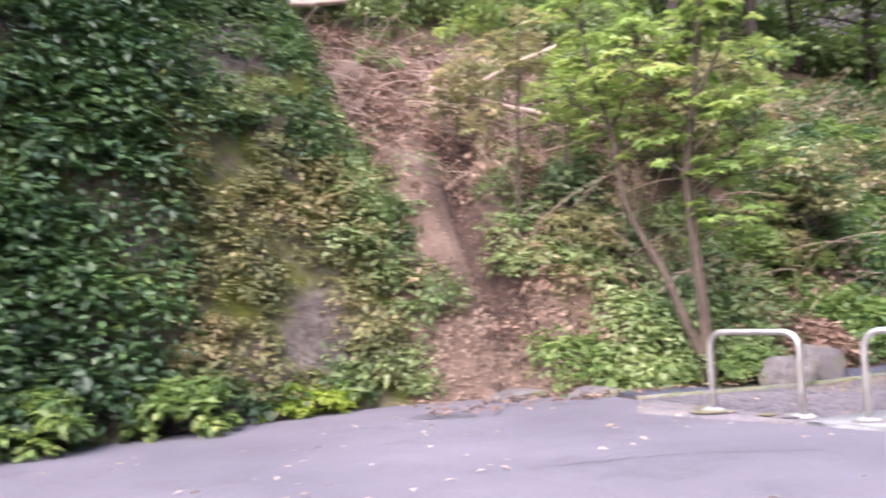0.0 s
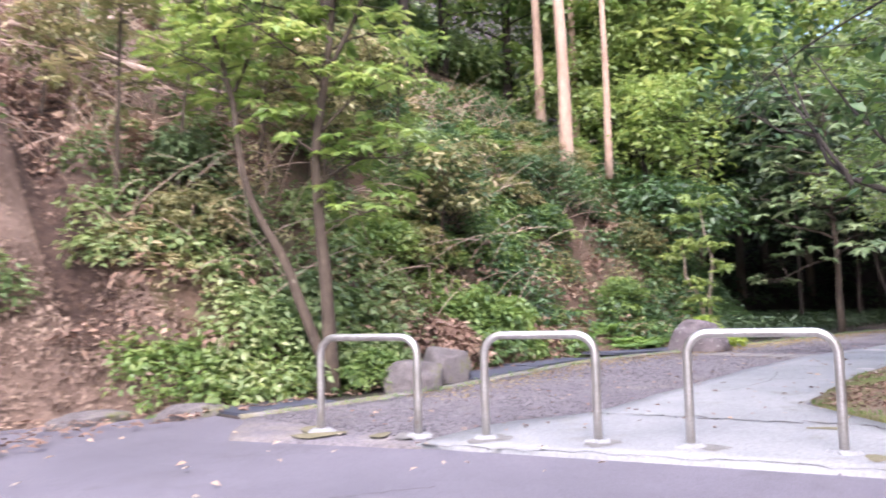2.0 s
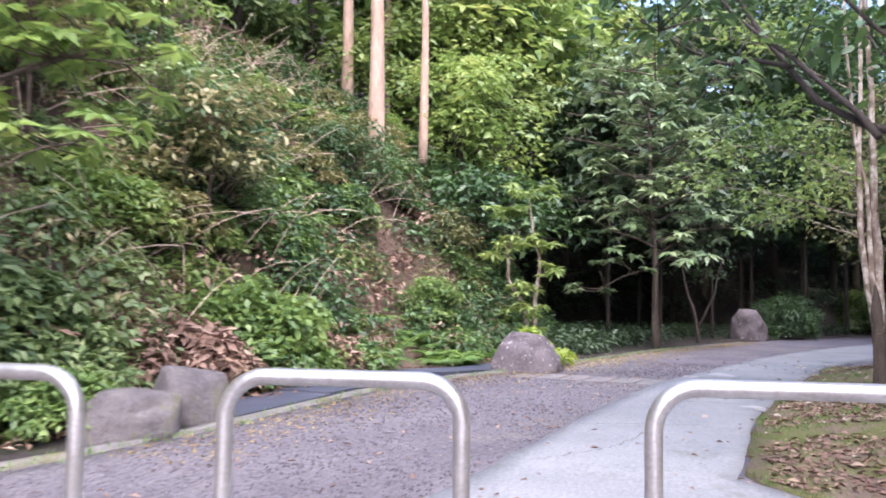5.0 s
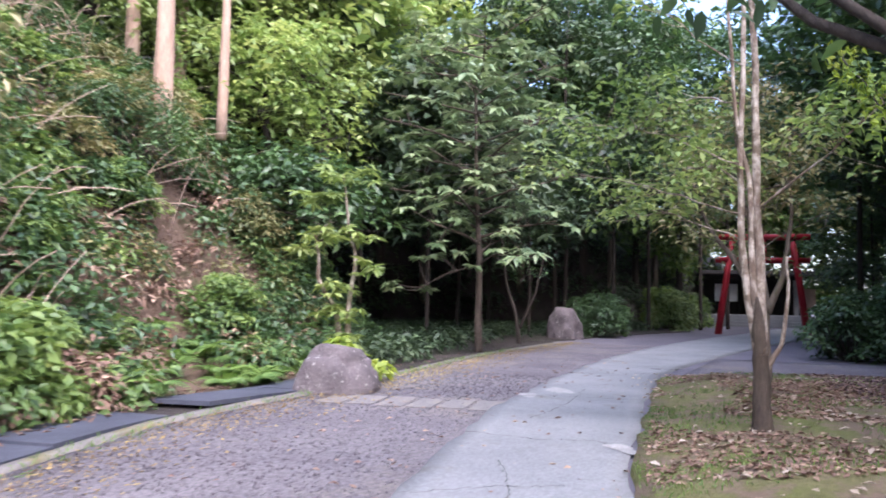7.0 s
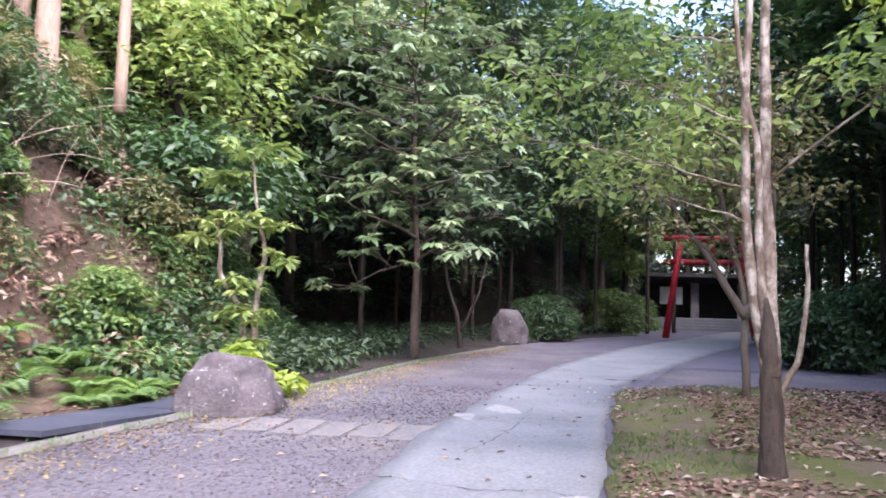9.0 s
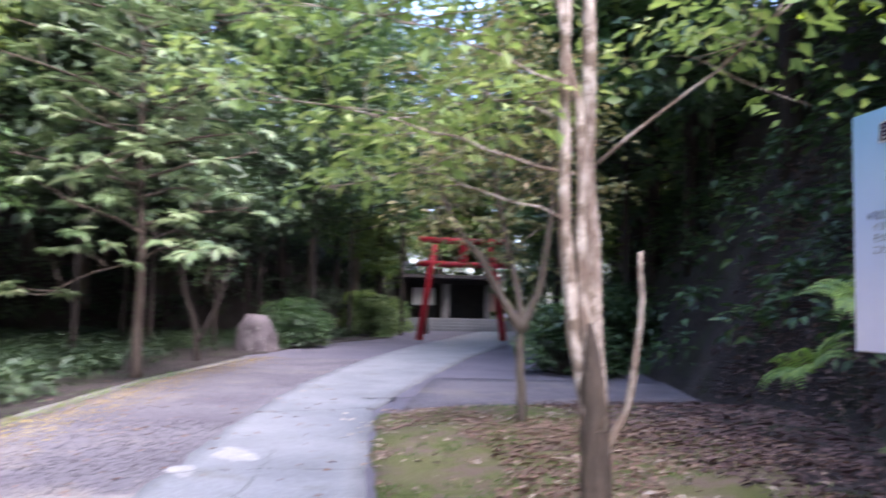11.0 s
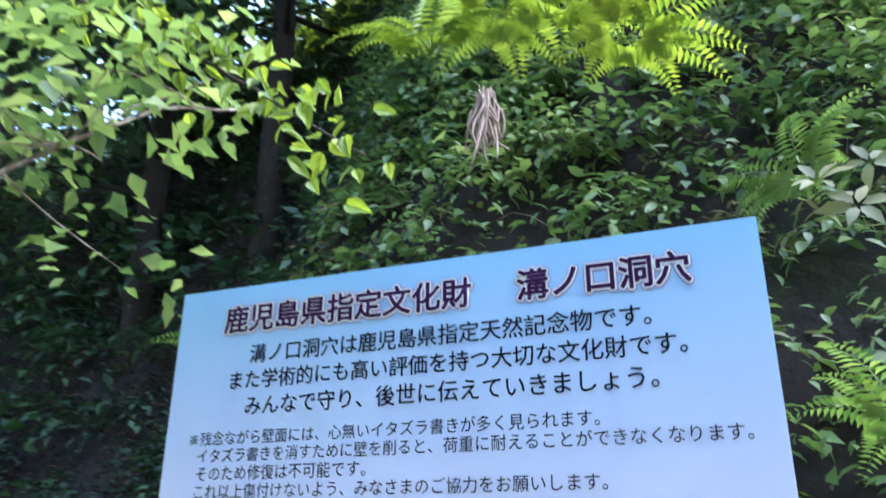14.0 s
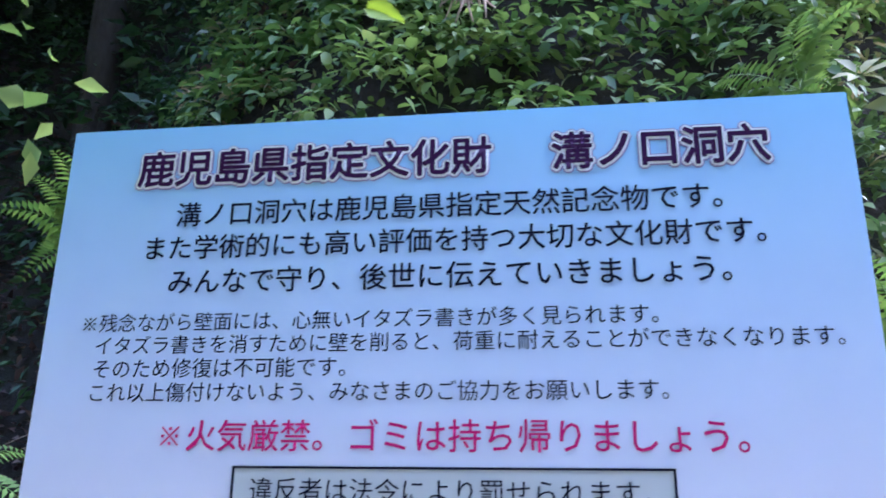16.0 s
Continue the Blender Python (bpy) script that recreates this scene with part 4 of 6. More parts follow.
for k, (x, y, h, low) in enumerate(((26.5, 8.6, 7.5, 0.3), (29, 7.6, 7, 0.34), (31.5, 8.8, 8, 0.3), (33, 6.6, 7, 0.36), (35.5, 8.4, 8, 0.3), (36.5, 5.6, 13, 0.25), (39, 6.2, 15, 0.25), (41, 3.8, 15, 0.22),
                                     (44.5, 2.2, 15, 0.22), (27, -3.6, 12, 0.3), (33, -5, 13, 0.3), (30, -4.8, 15, 0.35), (35, -4.4, 15, 0.35), (24, -4.2, 12, 0.3), (38.5, -6.5, 14, 0.3), (48, -0.5, 16, 0.4), (51, -2.2, 17, 0.4), (52, -9, 10, 0.2), (46, -8, 9, 0.2))):
    # trees round the hollow get leaves darkened to look unlit
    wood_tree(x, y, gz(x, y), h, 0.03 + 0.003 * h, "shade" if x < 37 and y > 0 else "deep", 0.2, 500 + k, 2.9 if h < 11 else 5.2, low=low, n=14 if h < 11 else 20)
for k, (x, y, z, h) in enumerate(((26, 11.5, 1, 15), (29.5, 13, 0.5, 15), (33.5, 13, 1, 16), (37.5, 11.5, 1, 15), (42, 8, 1, 15), (47, 4, 1, 15), (53, 1.5, 1, 16), (24, 13.5, 4, 12), (50, -10, 0.1, 15), (43, -10, 1, 14), (36, -8, 1, 14))):
    wood_tree(x, y, z, h, 0.14, ("tree_fresh", "fresh", "deep")[k % 3], 0.26, 600 + k, 3.6, "bark", low=0.3, n=17, per=34)
for k, (x, y) in enumerate(((70, -6), (72, -12), (74, -18), (80, -9), (68, -1), (66, -20), (67, -9), (69, -15), (62, 2), (65, -5), (71, -9), (60, -13))):
    wood_tree(x, y, 0.1, 15 + k % 4, 0.2, "fresh", 0.42, 400 + k, 4.6, low=0.3)


# ---- undergrowth ----
def undergrowth(name, centres, radii, per, length, leaf, label, **kw):
    v, f = clump_leaves(centres, radii, per, length, **kw)
    ob = solid(name, v, f, leaf, smooth=False)
    return tagged(ob, label, "undergrowth", kind="stuff")


def scatter(n, x0, x1, d0, d1, place, keep=None, power=1.0, lift=0.1):
    x = RNG.uniform(x0, x1, n)
    d = d0 + (d1 - d0) * RNG.random(n) ** power
    if keep is not None:
        k = keep(x, d)
        x, d = x[k], d[k]
    p = place(x, d)
    if lift == 0.1:
        p[:, 2] += 0.55 * np.maximum(lumps(x, d, 1.2, 61.0), -0.2) * (1 - ramp_step(12.5, 14, x))
    p[:, 2] += lift
    return p


def off_scar(x, d):
    bare = (x - gully_x(d) > -0.75 + 0.2 * np.sin(d * 3)) & (x - gully_x(d) < 0.42 + 0.15 * np.sin(d * 2.3)) & (d < 5)
    heap = (x > 4.3) & (x < 6.3) & (d < 0.8)
    head = (x > 3.0) & (x < 9.6) & (d > 2.9) & (d < 8.6) & (lumps(x, d, 1.3, 51.0) < 0.3)
    clear = (x > 13.3) & (x < 15.9) & (d < 0.95 + 0.3 * lumps(x, d, 1.5, 33.0)) | (x > 14.6) & (x < 16.0) & (d < 2.0)
    hollow = (x > 15.0) & (x < 18.6) & (d > 1.1) & (d < 3.0) & (lumps(x, d, 1.3, 77.0) < -0.05)
    return ~(bare | heap | head | clear | hollow)


def patchy(scale, lo, seed):
    def f(x, d):
        return lumps(x, d, scale, seed) > lo
    return f


both = lambda a, b: (lambda x, d: a(x, d) & b(x, d))
bare_face = lambda x, d: ~((x > 0.6) & (x < 4.0) & (d > 0.12) & (d < 1.25))
# duller leaf than slope_fresh, so the overhead trees' shade is painted in
c = scatter(850, 10.5, 15.5, 0.05, 8, on_hill, both(off_scar, patchy(1.0, -0.1, 6.0)), 1.25)
undergrowth("undergrowth", c, RNG.uniform(0.2, 0.5, len(c)), 60, 0.13, "fresh", "mixed green shrubs on the shaded slope", ratio=0.45)
c = scatter(1250, 3, 10.5, 0.05, 8, on_hill, both(off_scar, patchy(1.0, -0.12, 5.0)), 1.25)
undergrowth("undergrowth", c, RNG.uniform(0.2, 0.5, len(c)), 80, 0.11, "slope_fresh", "mixed green shrubs and creepers on the slope", ratio=0.5)
c = scatter(420, 0.8, 4.6, 0.05, 6, on_hill, both(off_scar, bare_face), 1.2)
undergrowth("undergrowth", c, RNG.uniform(0.16, 0.4, len(c)), 70, 0.1, "slope_fresh", "mixed green creepers on the shoulder of the bluff", ratio=0.5)
c = scatter(1500, -5, 1.1, 0.0, 5, on_hill, None, 1.2)
undergrowth("creepers", c, RNG.uniform(0.25, 0.5, len(c)), 70, 0.13, "deep", "dense dark foliage overhanging the bluff", ratio=0.5)
c = scatter(1000, -4, 3.4, 0.0, 6, on_hill, both(bare_face, patchy(0.7, -0.3, 7.0)), 1.2)
undergrowth("creepers", c, RNG.uniform(0.2, 0.42, len(c)), 80, 0.1, "deep", "dark ivy and creepers hanging on the bluff", ratio=0.6)
c = scatter(420, 0.6, 4.0, 0.05, 1.35, on_hill, patchy(1.1, -0.1, 8.0))
undergrowth("creepers", c, RNG.uniform(0.12, 0.3, len(c)), 60, 0.08, "olive", "thin creepers on the mossy rock face", ratio=0.6)
# olive in place of slope_olive: a shaded copy for beyond x 11
c = scatter(1150, 11, 22, 0.3, 9, on_hill, both(off_scar, patchy(0.9, 0.05, 12.0)), 1.1)
undergrowth("undergrowth", c, RNG.uniform(0.2, 0.45, len(c)), 50, 0.12, "olive", "olive and withered scrub under the trees", ratio=0.4)
c = scatter(800, 3.2, 11, 0.3, 9, on_hill, both(off_scar, patchy(0.9, 0.05, 11.0)), 1.1)
undergrowth("undergrowth", c, RNG.uniform(0.2, 0.45, len(c)), 50, 0.12, "slope_olive", "olive and withered scrub on the slope", ratio=0.4)
c = scatter(800, 13, 25, 0.2, 8, on_hill, off_scar, 1.1)
undergrowth("undergrowth", c, RNG.uniform(0.25, 0.6, len(c)), 70, 0.13, "deep", "deep green shrubs under the trees", ratio=0.5)
c = scatter(700, 3.2, 20, 0.4, 8, on_hill, patchy(0.8, 0.0, 41.0), 1.0, 0.2)
undergrowth("withered_scrub", c, RNG.uniform(0.2, 0.45, len(c)), 30, 0.13, "dead", "withered brown leaves among the scrub", ratio=0.35)
c = scatter(230, 8.9, 13.4, 0.0, 0.9, on_hill, patchy(1.6, -0.1, 43.0), 1.0, 0.12)
undergrowth("withered_scrub", c, RNG.uniform(0.14, 0.3, len(c)), 40, 0.1, "dead", "curled brown leaves under the shrubs on the terrace", ratio=0.5)
# far undergrowth: canopy shade is put into the leaf colour
c = scatter(900, 24, 62, 0.6, 10, on_hill, None, 1.0)
undergrowth("undergrowth", c, RNG.uniform(0.4, 0.9, len(c)), 45, 0.24, "shade", "shrubs under the far trees, leaves coloured dark for shade")
c = scatter(1000, -5, 30, 8.2, 17, on_hill, None, 1.0, 0.7)
undergrowth("undergrowth", c, RNG.uniform(0.7, 1.4, len(c)), 70, 0.24, "slope_fresh", "tall shrubs and young trees high on the slope", ratio=0.5)
c = scatter(1050, 8.6, 12.9, 0.0, 4.2, on_bank, patchy(0.9, -0.3, 19.0), 1.0)
undergrowth("undergrowth", c, RNG.uniform(0.15, 0.4, len(c)), 34, 0.095, "fresh", "leafy scrub on the bank behind the notice board", fine=True, ratio=0.5)
c = scatter(520, 8.8, 12.8, 0.4, 4.4, on_bank, patchy(1.2, -0.25, 23.0), 1.0, 0.2)
undergrowth("undergrowth", c, RNG.uniform(0.12, 0.3, len(c)), 44, 0.07, "slope_fresh", "small-leaved light green scrub on the bank", fine=True, ratio=0.42)
# sunlight on these sprays comes mostly from the bright leaf colour
c = scatter(170, 8.6, 11.6, 1.7, 4.4, on_bank, patchy(1.0, 0.0, 27.0), 1.0, 0.35)
undergrowth("undergrowth", c, RNG.uniform(0.15, 0.3, len(c)), 44, 0.075, "bright", "sunlit yellow-green sprays on the bank", fine=True, ratio=0.36)
c = scatter(300, 11.8, 13.4, 0.1, 3.8, on_bank, patchy(1.3, -0.2, 25.0), 1.0, 0.12)
undergrowth("undergrowth", c, RNG.uniform(0.14, 0.34, len(c)), 50, 0.085, "fresh", "scrub hanging on the shoulder of the bank", fine=True, ratio=0.38)
# ivy on this stretch of bank is coloured dark for tree shade
c = scatter(420, 12.8, 19, 0.5, 4.5, on_bank, patchy(0.9, -0.15, 26.0), 1.0)
undergrowth("undergrowth", c, RNG.uniform(0.2, 0.42, len(c)), 46, 0.1, "shade", "dark ivy and ferns in the shade of the bank", ratio=0.4)
c = scatter(230, 12.9, 18, 0.5, 4.5, on_bank, None, 1.0)
undergrowth("undergrowth", c, RNG.uniform(0.2, 0.45, len(c)), 50, 0.1, "deep", "dark ivy on the shaded bank")
c = scatter(400, 8.6, 13.2, 0.3, 4.2, on_bank, patchy(0.9, -0.1, 29.0), 1.0)
undergrowth("undergrowth", c, RNG.uniform(0.12, 0.32, len(c)), 26, 0.085, "olive", "straggling ferny scrub on the earth bank", fine=True, ratio=0.28)
# sky glow through the top growth is put into the bright leaf tones
c = scatter(700, 4, 17, 3.5, 8, on_bank, None, 1.0, 0.5)
undergrowth("undergrowth", c, RNG.uniform(0.4, 0.9, len(c)), 60, 0.15, "bright", "sunlit young growth at the top of the bank", ratio=0.5)
c = scatter(130, 5.7, 9.3, 0.0, 0.7, on_hill, None, 1.0, 0.05)
undergrowth("undergrowth", c, RNG.uniform(0.16, 0.34, len(c)), 60, 0.09, "fresh", "low green weeds round the foot of the tree", ratio=0.5)
c = scatter(150, -6, 6.5, 0, 7, on_bank, None, 1.0, 0.3)
undergrowth("undergrowth", c, RNG.uniform(0.4, 0.9, len(c)), 45, 0.22, "deep", "dark shrubs on the lower bank")
c = scatter(200, -16, -3.5, 0, 9, on_hill, None, 1.0, 0.3)
undergrowth("undergrowth", c, RNG.uniform(0.4, 0.9, len(c)), 45, 0.22, "deep", "dark shrubs on the bluff beyond the road")
c = np.stack([RNG.uniform(66, 76, 520), RNG.uniform(-36, 10, 520), RNG.uniform(0.5, 8, 520)], axis=1)
undergrowth("far_woodland", c, RNG.uniform(0.9, 1.8, len(c)), 60, 0.5, "fresh", "leafy woodland edge far behind the gate", ratio=0.5)
c = np.stack([RNG.uniform(46, 60, 90), RNG.uniform(-17, -10, 90), RNG.uniform(0.4, 3, 90)], axis=1)
undergrowth("far_woodland", c, RNG.uniform(0.7, 1.4, len(c)), 60, 0.35, "deep", "dark shrubs beside the steps", ratio=0.5)
# the hollow's gloom is painted into its undergrowth
x = RNG.uniform(18, 45, 420)
q = RNG.random(420) ** 0.8
lo = np.interp(x, [18, 24, 28.5, 36, 45], [7.2, 6.9, 6.5, 5.0, 1.6])
y = lo + (np.interp(x, TOE_X, TOE_Y) + 1 - lo) * q
c = np.stack([x, y, ground_z(x, y) + 0.15], axis=1)
undergrowth("undergrowth", c, RNG.uniform(0.25, 0.55, len(c)), 55, 0.14, "shade", "low shrubs and ferns in the hollow, coloured dark for shade", ratio=0.4)
c = scatter(900, 13.5, 62, 0.0, 8, on_bank, None, 1.0)
undergrowth("undergrowth", c, RNG.uniform(0.4, 0.9, len(c)), 55, 0.2, "deep", "dark shrubs on the far bank")


# ---- shrine gate and what stands behind it ----
def torii(x, y0, y1, height):
    ob = empty("torii_gate", (x, (y0 + y1) / 2, gz(x, (y0 + y1) / 2)), "vermilion-painted wooden shrine gate over the path", "shrine gate")
    w = (y0 - y1) / 2
    for s in (1, -1):
        v, f = tube([(0, s * w, -0.1), (0, s * (w - 0.35), height * 0.55), (0, s * (w - 0.62), height - 0.2)], [0.16, 0.14, 0.13], 16)
        solid("pillar", v, f, "vermilion", ob)
    v, f = tube([(0, -w - 0.1, height), (0, 0, height - 0.03), (0, w + 0.1, height)], [0.14], 16)
    solid("top_beam", v, f, "vermilion", ob)
    v, f = tube([(0, -w - 0.1, height - 1.05), (0, 0, height - 1.05), (0, w + 0.1, height - 1.05)], [0.13], 16)
    solid("tie_beam", v, f, "vermilion", ob)
    part("strut", box((0.2, 0.34, 0.9), (0, 0, height - 0.53), 0.015), "vermilion", ob)


torii(43, -0.75, -4.5, 4.35)


def step(at, size):
    ob = part("step", box(size, (0, 0, size[2] / 2), 0.02), "concrete")
    ob.location = at
    return tagged(ob, "long weathered stone step beyond the gate", "step", "steps beyond the gate")


for k in range(4):
    step((57 + 0.45 * k, -5.0, 0.12 + 0.17 * k), (0.5, 7.0, 0.18))


# ---- notice board ----
def board_face():
    m, nt, b = mat_nodes("printed_board")
    tc = nt.nodes.new("ShaderNodeTexCoord")
    sp = nt.nodes.new("ShaderNodeSeparateXYZ")
    nt.links.new(tc.outputs["Generated"], sp.inputs[0])
    col = ramp(nt, sp.outputs[2], [(0.15, (0.78, 0.75, 0.92)), (0.55, (0.54, 0.65, 0.9)), (1.0, (0.30, 0.56, 0.87))])
    dirt = ramp(nt, noise_fac(nt, 3, 6, 0.6), [(0.3, (0.93, 0.93, 0.93)), (0.7, (1, 1, 1))])
    nt.links.new(mix(nt, 1.0, col, dirt, 'MULTIPLY'), b.inputs["Base Color"])
    b.inputs["Roughness"].default_value = 0.42
    return m


def ink(name, colour):
    m, nt, b = mat_nodes(name)
    b.inputs["Base Color"].default_value = (*colour, 1)
    b.inputs["Roughness"].default_value = 0.5
    b.inputs["Specular IOR Level"].default_value = 0.1
    return m


M["board_face"], M["plum_ink"] = board_face(), ink("plum_ink", (0.035, 0.008, 0.05))
M["ink"], M["red_ink"], M["halo"], M["violet"] = ink("ink", (0.005, 0.006, 0.022)), ink("red_ink", (0.52, 0.012, 0.15)), ink("halo", (0.8, 0.8, 0.84)), ink("violet", (0.32, 0.24, 0.45))
M["label_grey"] = ink("label_grey", (0.56, 0.58, 0.62))
SX, SY = 12.07, 1.655
sign = empty("notice_board", (11.33, 1.63, gz(11.33, 1.63)), "printed pale blue notice board on two cream posts", "notice board")
sz = -sign.location.z


def on_sign(ob):
    ob.parent = sign
    ob.matrix_parent_inverse = Matrix.Translation(-sign.location)
    return ob


on_sign(part("panel", box((1.485, 0.018, 0.905), (11.3275, SY - 0.009, 1.8525), 0.002), "board_face"))
for px in (11.735, 10.86):
    on_sign(part("post", box((0.085, 0.06, 2.25), (px, SY - 0.05, 1.10), 0.006), "post", label="cream painted post"))


def lettering(text, u0, u1, v, height, material, lift=0.003, bold=0.0, name="lettering"):
    """A line of text from u0 to u1 along the board, v its middle height."""
    cu = bpy.data.curves.new(name, 'FONT')
    cu.body, cu.size, cu.resolution_u = text, height, 2
    ob = bpy.data.objects.new(name, cu)
    scene.collection.objects.link(ob)
    me = bpy.data.meshes.new_from_object(ob.evaluated_get(bpy.context.evaluated_depsgraph_get()))
    bpy.data.objects.remove(ob)
    n = len(me.vertices)
    me.calc_loop_triangles()
    co = np.empty(n * 3, dtype=np.float32)
    me.vertices.foreach_get("co", co)
    co = co.reshape(-1, 3)
    x0, x1 = co[:, 0].min(), co[:, 0].max()
    k = (u1 - u0) / (x1 - x0)
    mid = height * 0.36
    out = np.stack([SX - (u0 + (co[:, 0] - x0) * k), np.full(n, SY + lift), v + (co[:, 1] - mid) * min(k, 1.15)], axis=1).astype(np.float32)
    tri = np.array([t.vertices for t in me.loop_triangles], dtype=np.int32)
    me.user_clear()
    vs, fs = [out], [tri]
    for q in range(10 if bold else 0):
        a = q / 10 * 2 * math.pi
        vs.append(out + np.array([bold * math.cos(a), -0.00006 * (q + 1), bold * math.sin(a)]))
        fs.append(tri + n * (q + 1))
    return on_sign(new(name, mesh_of(name, np.concatenate(vs), np.concatenate(fs), material, False)))


for text, u0, u1 in (("鹿児島県指定文化財", 0.153, 0.847), ("溝ノ口洞穴", 0.961, 1.342)):
    for material, grow, lift in (("violet", 0.0085, 0.0015), ("halo", 0.0062, 0.003), ("plum_ink", 0.0018, 0.0045)):
        lettering(text, u0, u1, 2.212, 0.078, material, lift, grow, "heading")
for text, u0, u1, v, h in (("溝ノ口洞穴は鹿児島県指定天然記念物です。", 0.241, 1.253, 2.116, 0.05), ("また学術的にも高い評価を持つ大切な文化財です。", 0.188, 1.32, 2.05, 0.05),
                           ("みんなで守り、後世に伝えていきましょう。", 0.24, 1.257, 1.983, 0.05), ("残念ながら壁面には、心無いイタズラ書きが多く見られます。", 0.113, 1.13, 1.906, 0.037),
                           ("イタズラ書きを消すために壁を削ると、荷重に耐えることができなくなります。", 0.111, 1.424, 1.864, 0.037), ("そのため修復は不可能です。", 0.113, 0.588, 1.821, 0.037),
                           ("これ以上傷付けないよう、みなさまのご協力をお願いします。", 0.113, 1.138, 1.778, 0.037)):
    lettering(text, u0, u1, v, h, "ink", bold=0.0004 if h > 0.04 else 0.0)
lettering("火気厳禁。", 0.307, 0.553, 1.702, 0.052, "red_ink", bold=0.0003)
lettering("ゴミは持ち帰りましょう。", 0.603, 1.258, 1.702, 0.052, "red_ink", bold=0.0003)


def reference_mark(u, v, size, material):
    """The crossed mark with four dots."""
    bm = bmesh.new()
    for turn in (45, -45):
        made = bmesh.ops.create_cube(bm, size=1.0)["verts"]
        bmesh.ops.scale(bm, vec=(size * 1.25, 0.001, size * 0.07), verts=made)
        bmesh.ops.rotate(bm, matrix=Matrix.Rotation(radians(turn), 3, 'Y'), verts=made)
        bmesh.ops.translate(bm, vec=(0, 0.0004 * (turn > 0), 0), verts=made)
    for dx, dz in ((0.36, 0), (-0.36, 0), (0, 0.36), (0, -0.36)):
        made = bmesh.ops.create_cube(bm, size=1.0)["verts"]
        bmesh.ops.scale(bm, vec=(size * 0.14, 0.001, size * 0.14), verts=made)
        bmesh.ops.translate(bm, vec=(dx * size, 0, dz * size), verts=made)
    bmesh.ops.translate(bm, vec=(SX - u, SY + 0.003, v), verts=bm.verts)
    return on_sign(part("reference_mark", bm, material))


reference_mark(0.275, 1.702, 0.036, "red_ink")
reference_mark(0.093, 1.906, 0.026, "ink")
on_sign(part("label", box((0.738, 0.002, 0.135), (SX - 0.768, SY + 0.0012, 1.582), 0), "label_grey"))
for w, h, u, v in ((0.742, 0.004, 0.768, 1.65), (0.742, 0.004, 0.768, 1.514), (0.004, 0.14, 0.398, 1.582), (0.004, 0.14, 1.138, 1.582)):
    on_sign(part("label_border", box((w, 0.002, h), (SX - u, SY + 0.003, v), 0), "ink"))
lettering("違反者は法令により罰せられます。", 0.43, 1.10, 1.612, 0.043, "ink", 0.005)
# two lines too faint to read
for u0, u1, v, h in ((0.425, 0.905, 1.553, 0.022), (0.345, 0.745, 1.463, 0.024), (0.79, 1.19, 1.466, 0.024)):
    k = u0
    while k < u1:
        on_sign(part("faint_letter", box((0.03, 0.002, h), (SX - k - 0.015, SY + 0.004, v), 0), "violet"))
        k += 0.042


# ---- fallen leaves, logs, ferns, shrubs ----
def fallen(name, n, x0, x1, y0, y1, size, leaf, label, lift=0.0, test=None):
    x, y = RNG.uniform(x0, x1, n), RNG.uniform(y0, y1, n)
    if test is not None:
        k = test(x, y)
        x, y = x[k], y[k]
    m = len(x)
    at = np.stack([x, y, ground_z(x, y) + 0.02 + lift], axis=1)
    a = RNG.uniform(0, 6.28, m)
    ax = np.stack([np.cos(a), np.sin(a), RNG.normal(0, 0.15, m)], axis=1)
    nor = unit(np.array([0, 0, 1]) + RNG.normal(0, 0.25, (m, 3)))
    s = size * RNG.uniform(0.6, 1.4, m)
    v, f = leaves(at, ax, nor, s, s * 0.5)
    return tagged(solid(name, v, f, leaf, smooth=False), label, "leaf litter", kind="stuff")


# reddish litter browns, lowered to hold the shade under the bank's trees
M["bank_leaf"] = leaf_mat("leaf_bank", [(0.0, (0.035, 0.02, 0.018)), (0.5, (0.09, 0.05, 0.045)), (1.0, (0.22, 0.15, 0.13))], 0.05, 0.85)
M["pale_leaf"] = leaf_mat("leaf_pale", [(0.0, (0.25, 0.16, 0.10)), (0.5, (0.34, 0.27, 0.2)), (1.0, (0.46, 0.41, 0.34))], 0.1, 0.8)
fallen("leaf_litter", 130, -2, 6.5, 1.5, 8.5, 0.062, "pale_leaf", "scattered pale fallen leaves on the asphalt")
fallen("leaf_litter", 420, 6.5, 22, 3.4, 7.3, 0.06, "dead", "dry brown leaves on the gravel and path")
fallen("leaf_litter", 20000, 8.6, 18.6, -0.2, 3.4, 0.055, "dead", "brown fallen leaves on the mossy verge", 0.02,
       lambda x, y: (y < path_right(x) - 0.1) & (lumps(x, y, 0.9, 31.0) > -0.16 + 0.12 * (x < 12)))
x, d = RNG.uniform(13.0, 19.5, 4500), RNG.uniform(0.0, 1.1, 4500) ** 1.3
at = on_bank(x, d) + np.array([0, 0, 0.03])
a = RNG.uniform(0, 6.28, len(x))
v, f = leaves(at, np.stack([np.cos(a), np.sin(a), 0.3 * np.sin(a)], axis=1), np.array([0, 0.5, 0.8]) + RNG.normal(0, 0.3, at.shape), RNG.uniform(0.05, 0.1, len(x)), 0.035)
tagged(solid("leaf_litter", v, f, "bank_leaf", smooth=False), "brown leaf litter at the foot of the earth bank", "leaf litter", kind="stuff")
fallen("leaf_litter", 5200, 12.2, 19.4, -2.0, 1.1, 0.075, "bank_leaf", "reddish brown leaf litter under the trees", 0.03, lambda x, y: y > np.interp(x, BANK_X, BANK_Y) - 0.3)
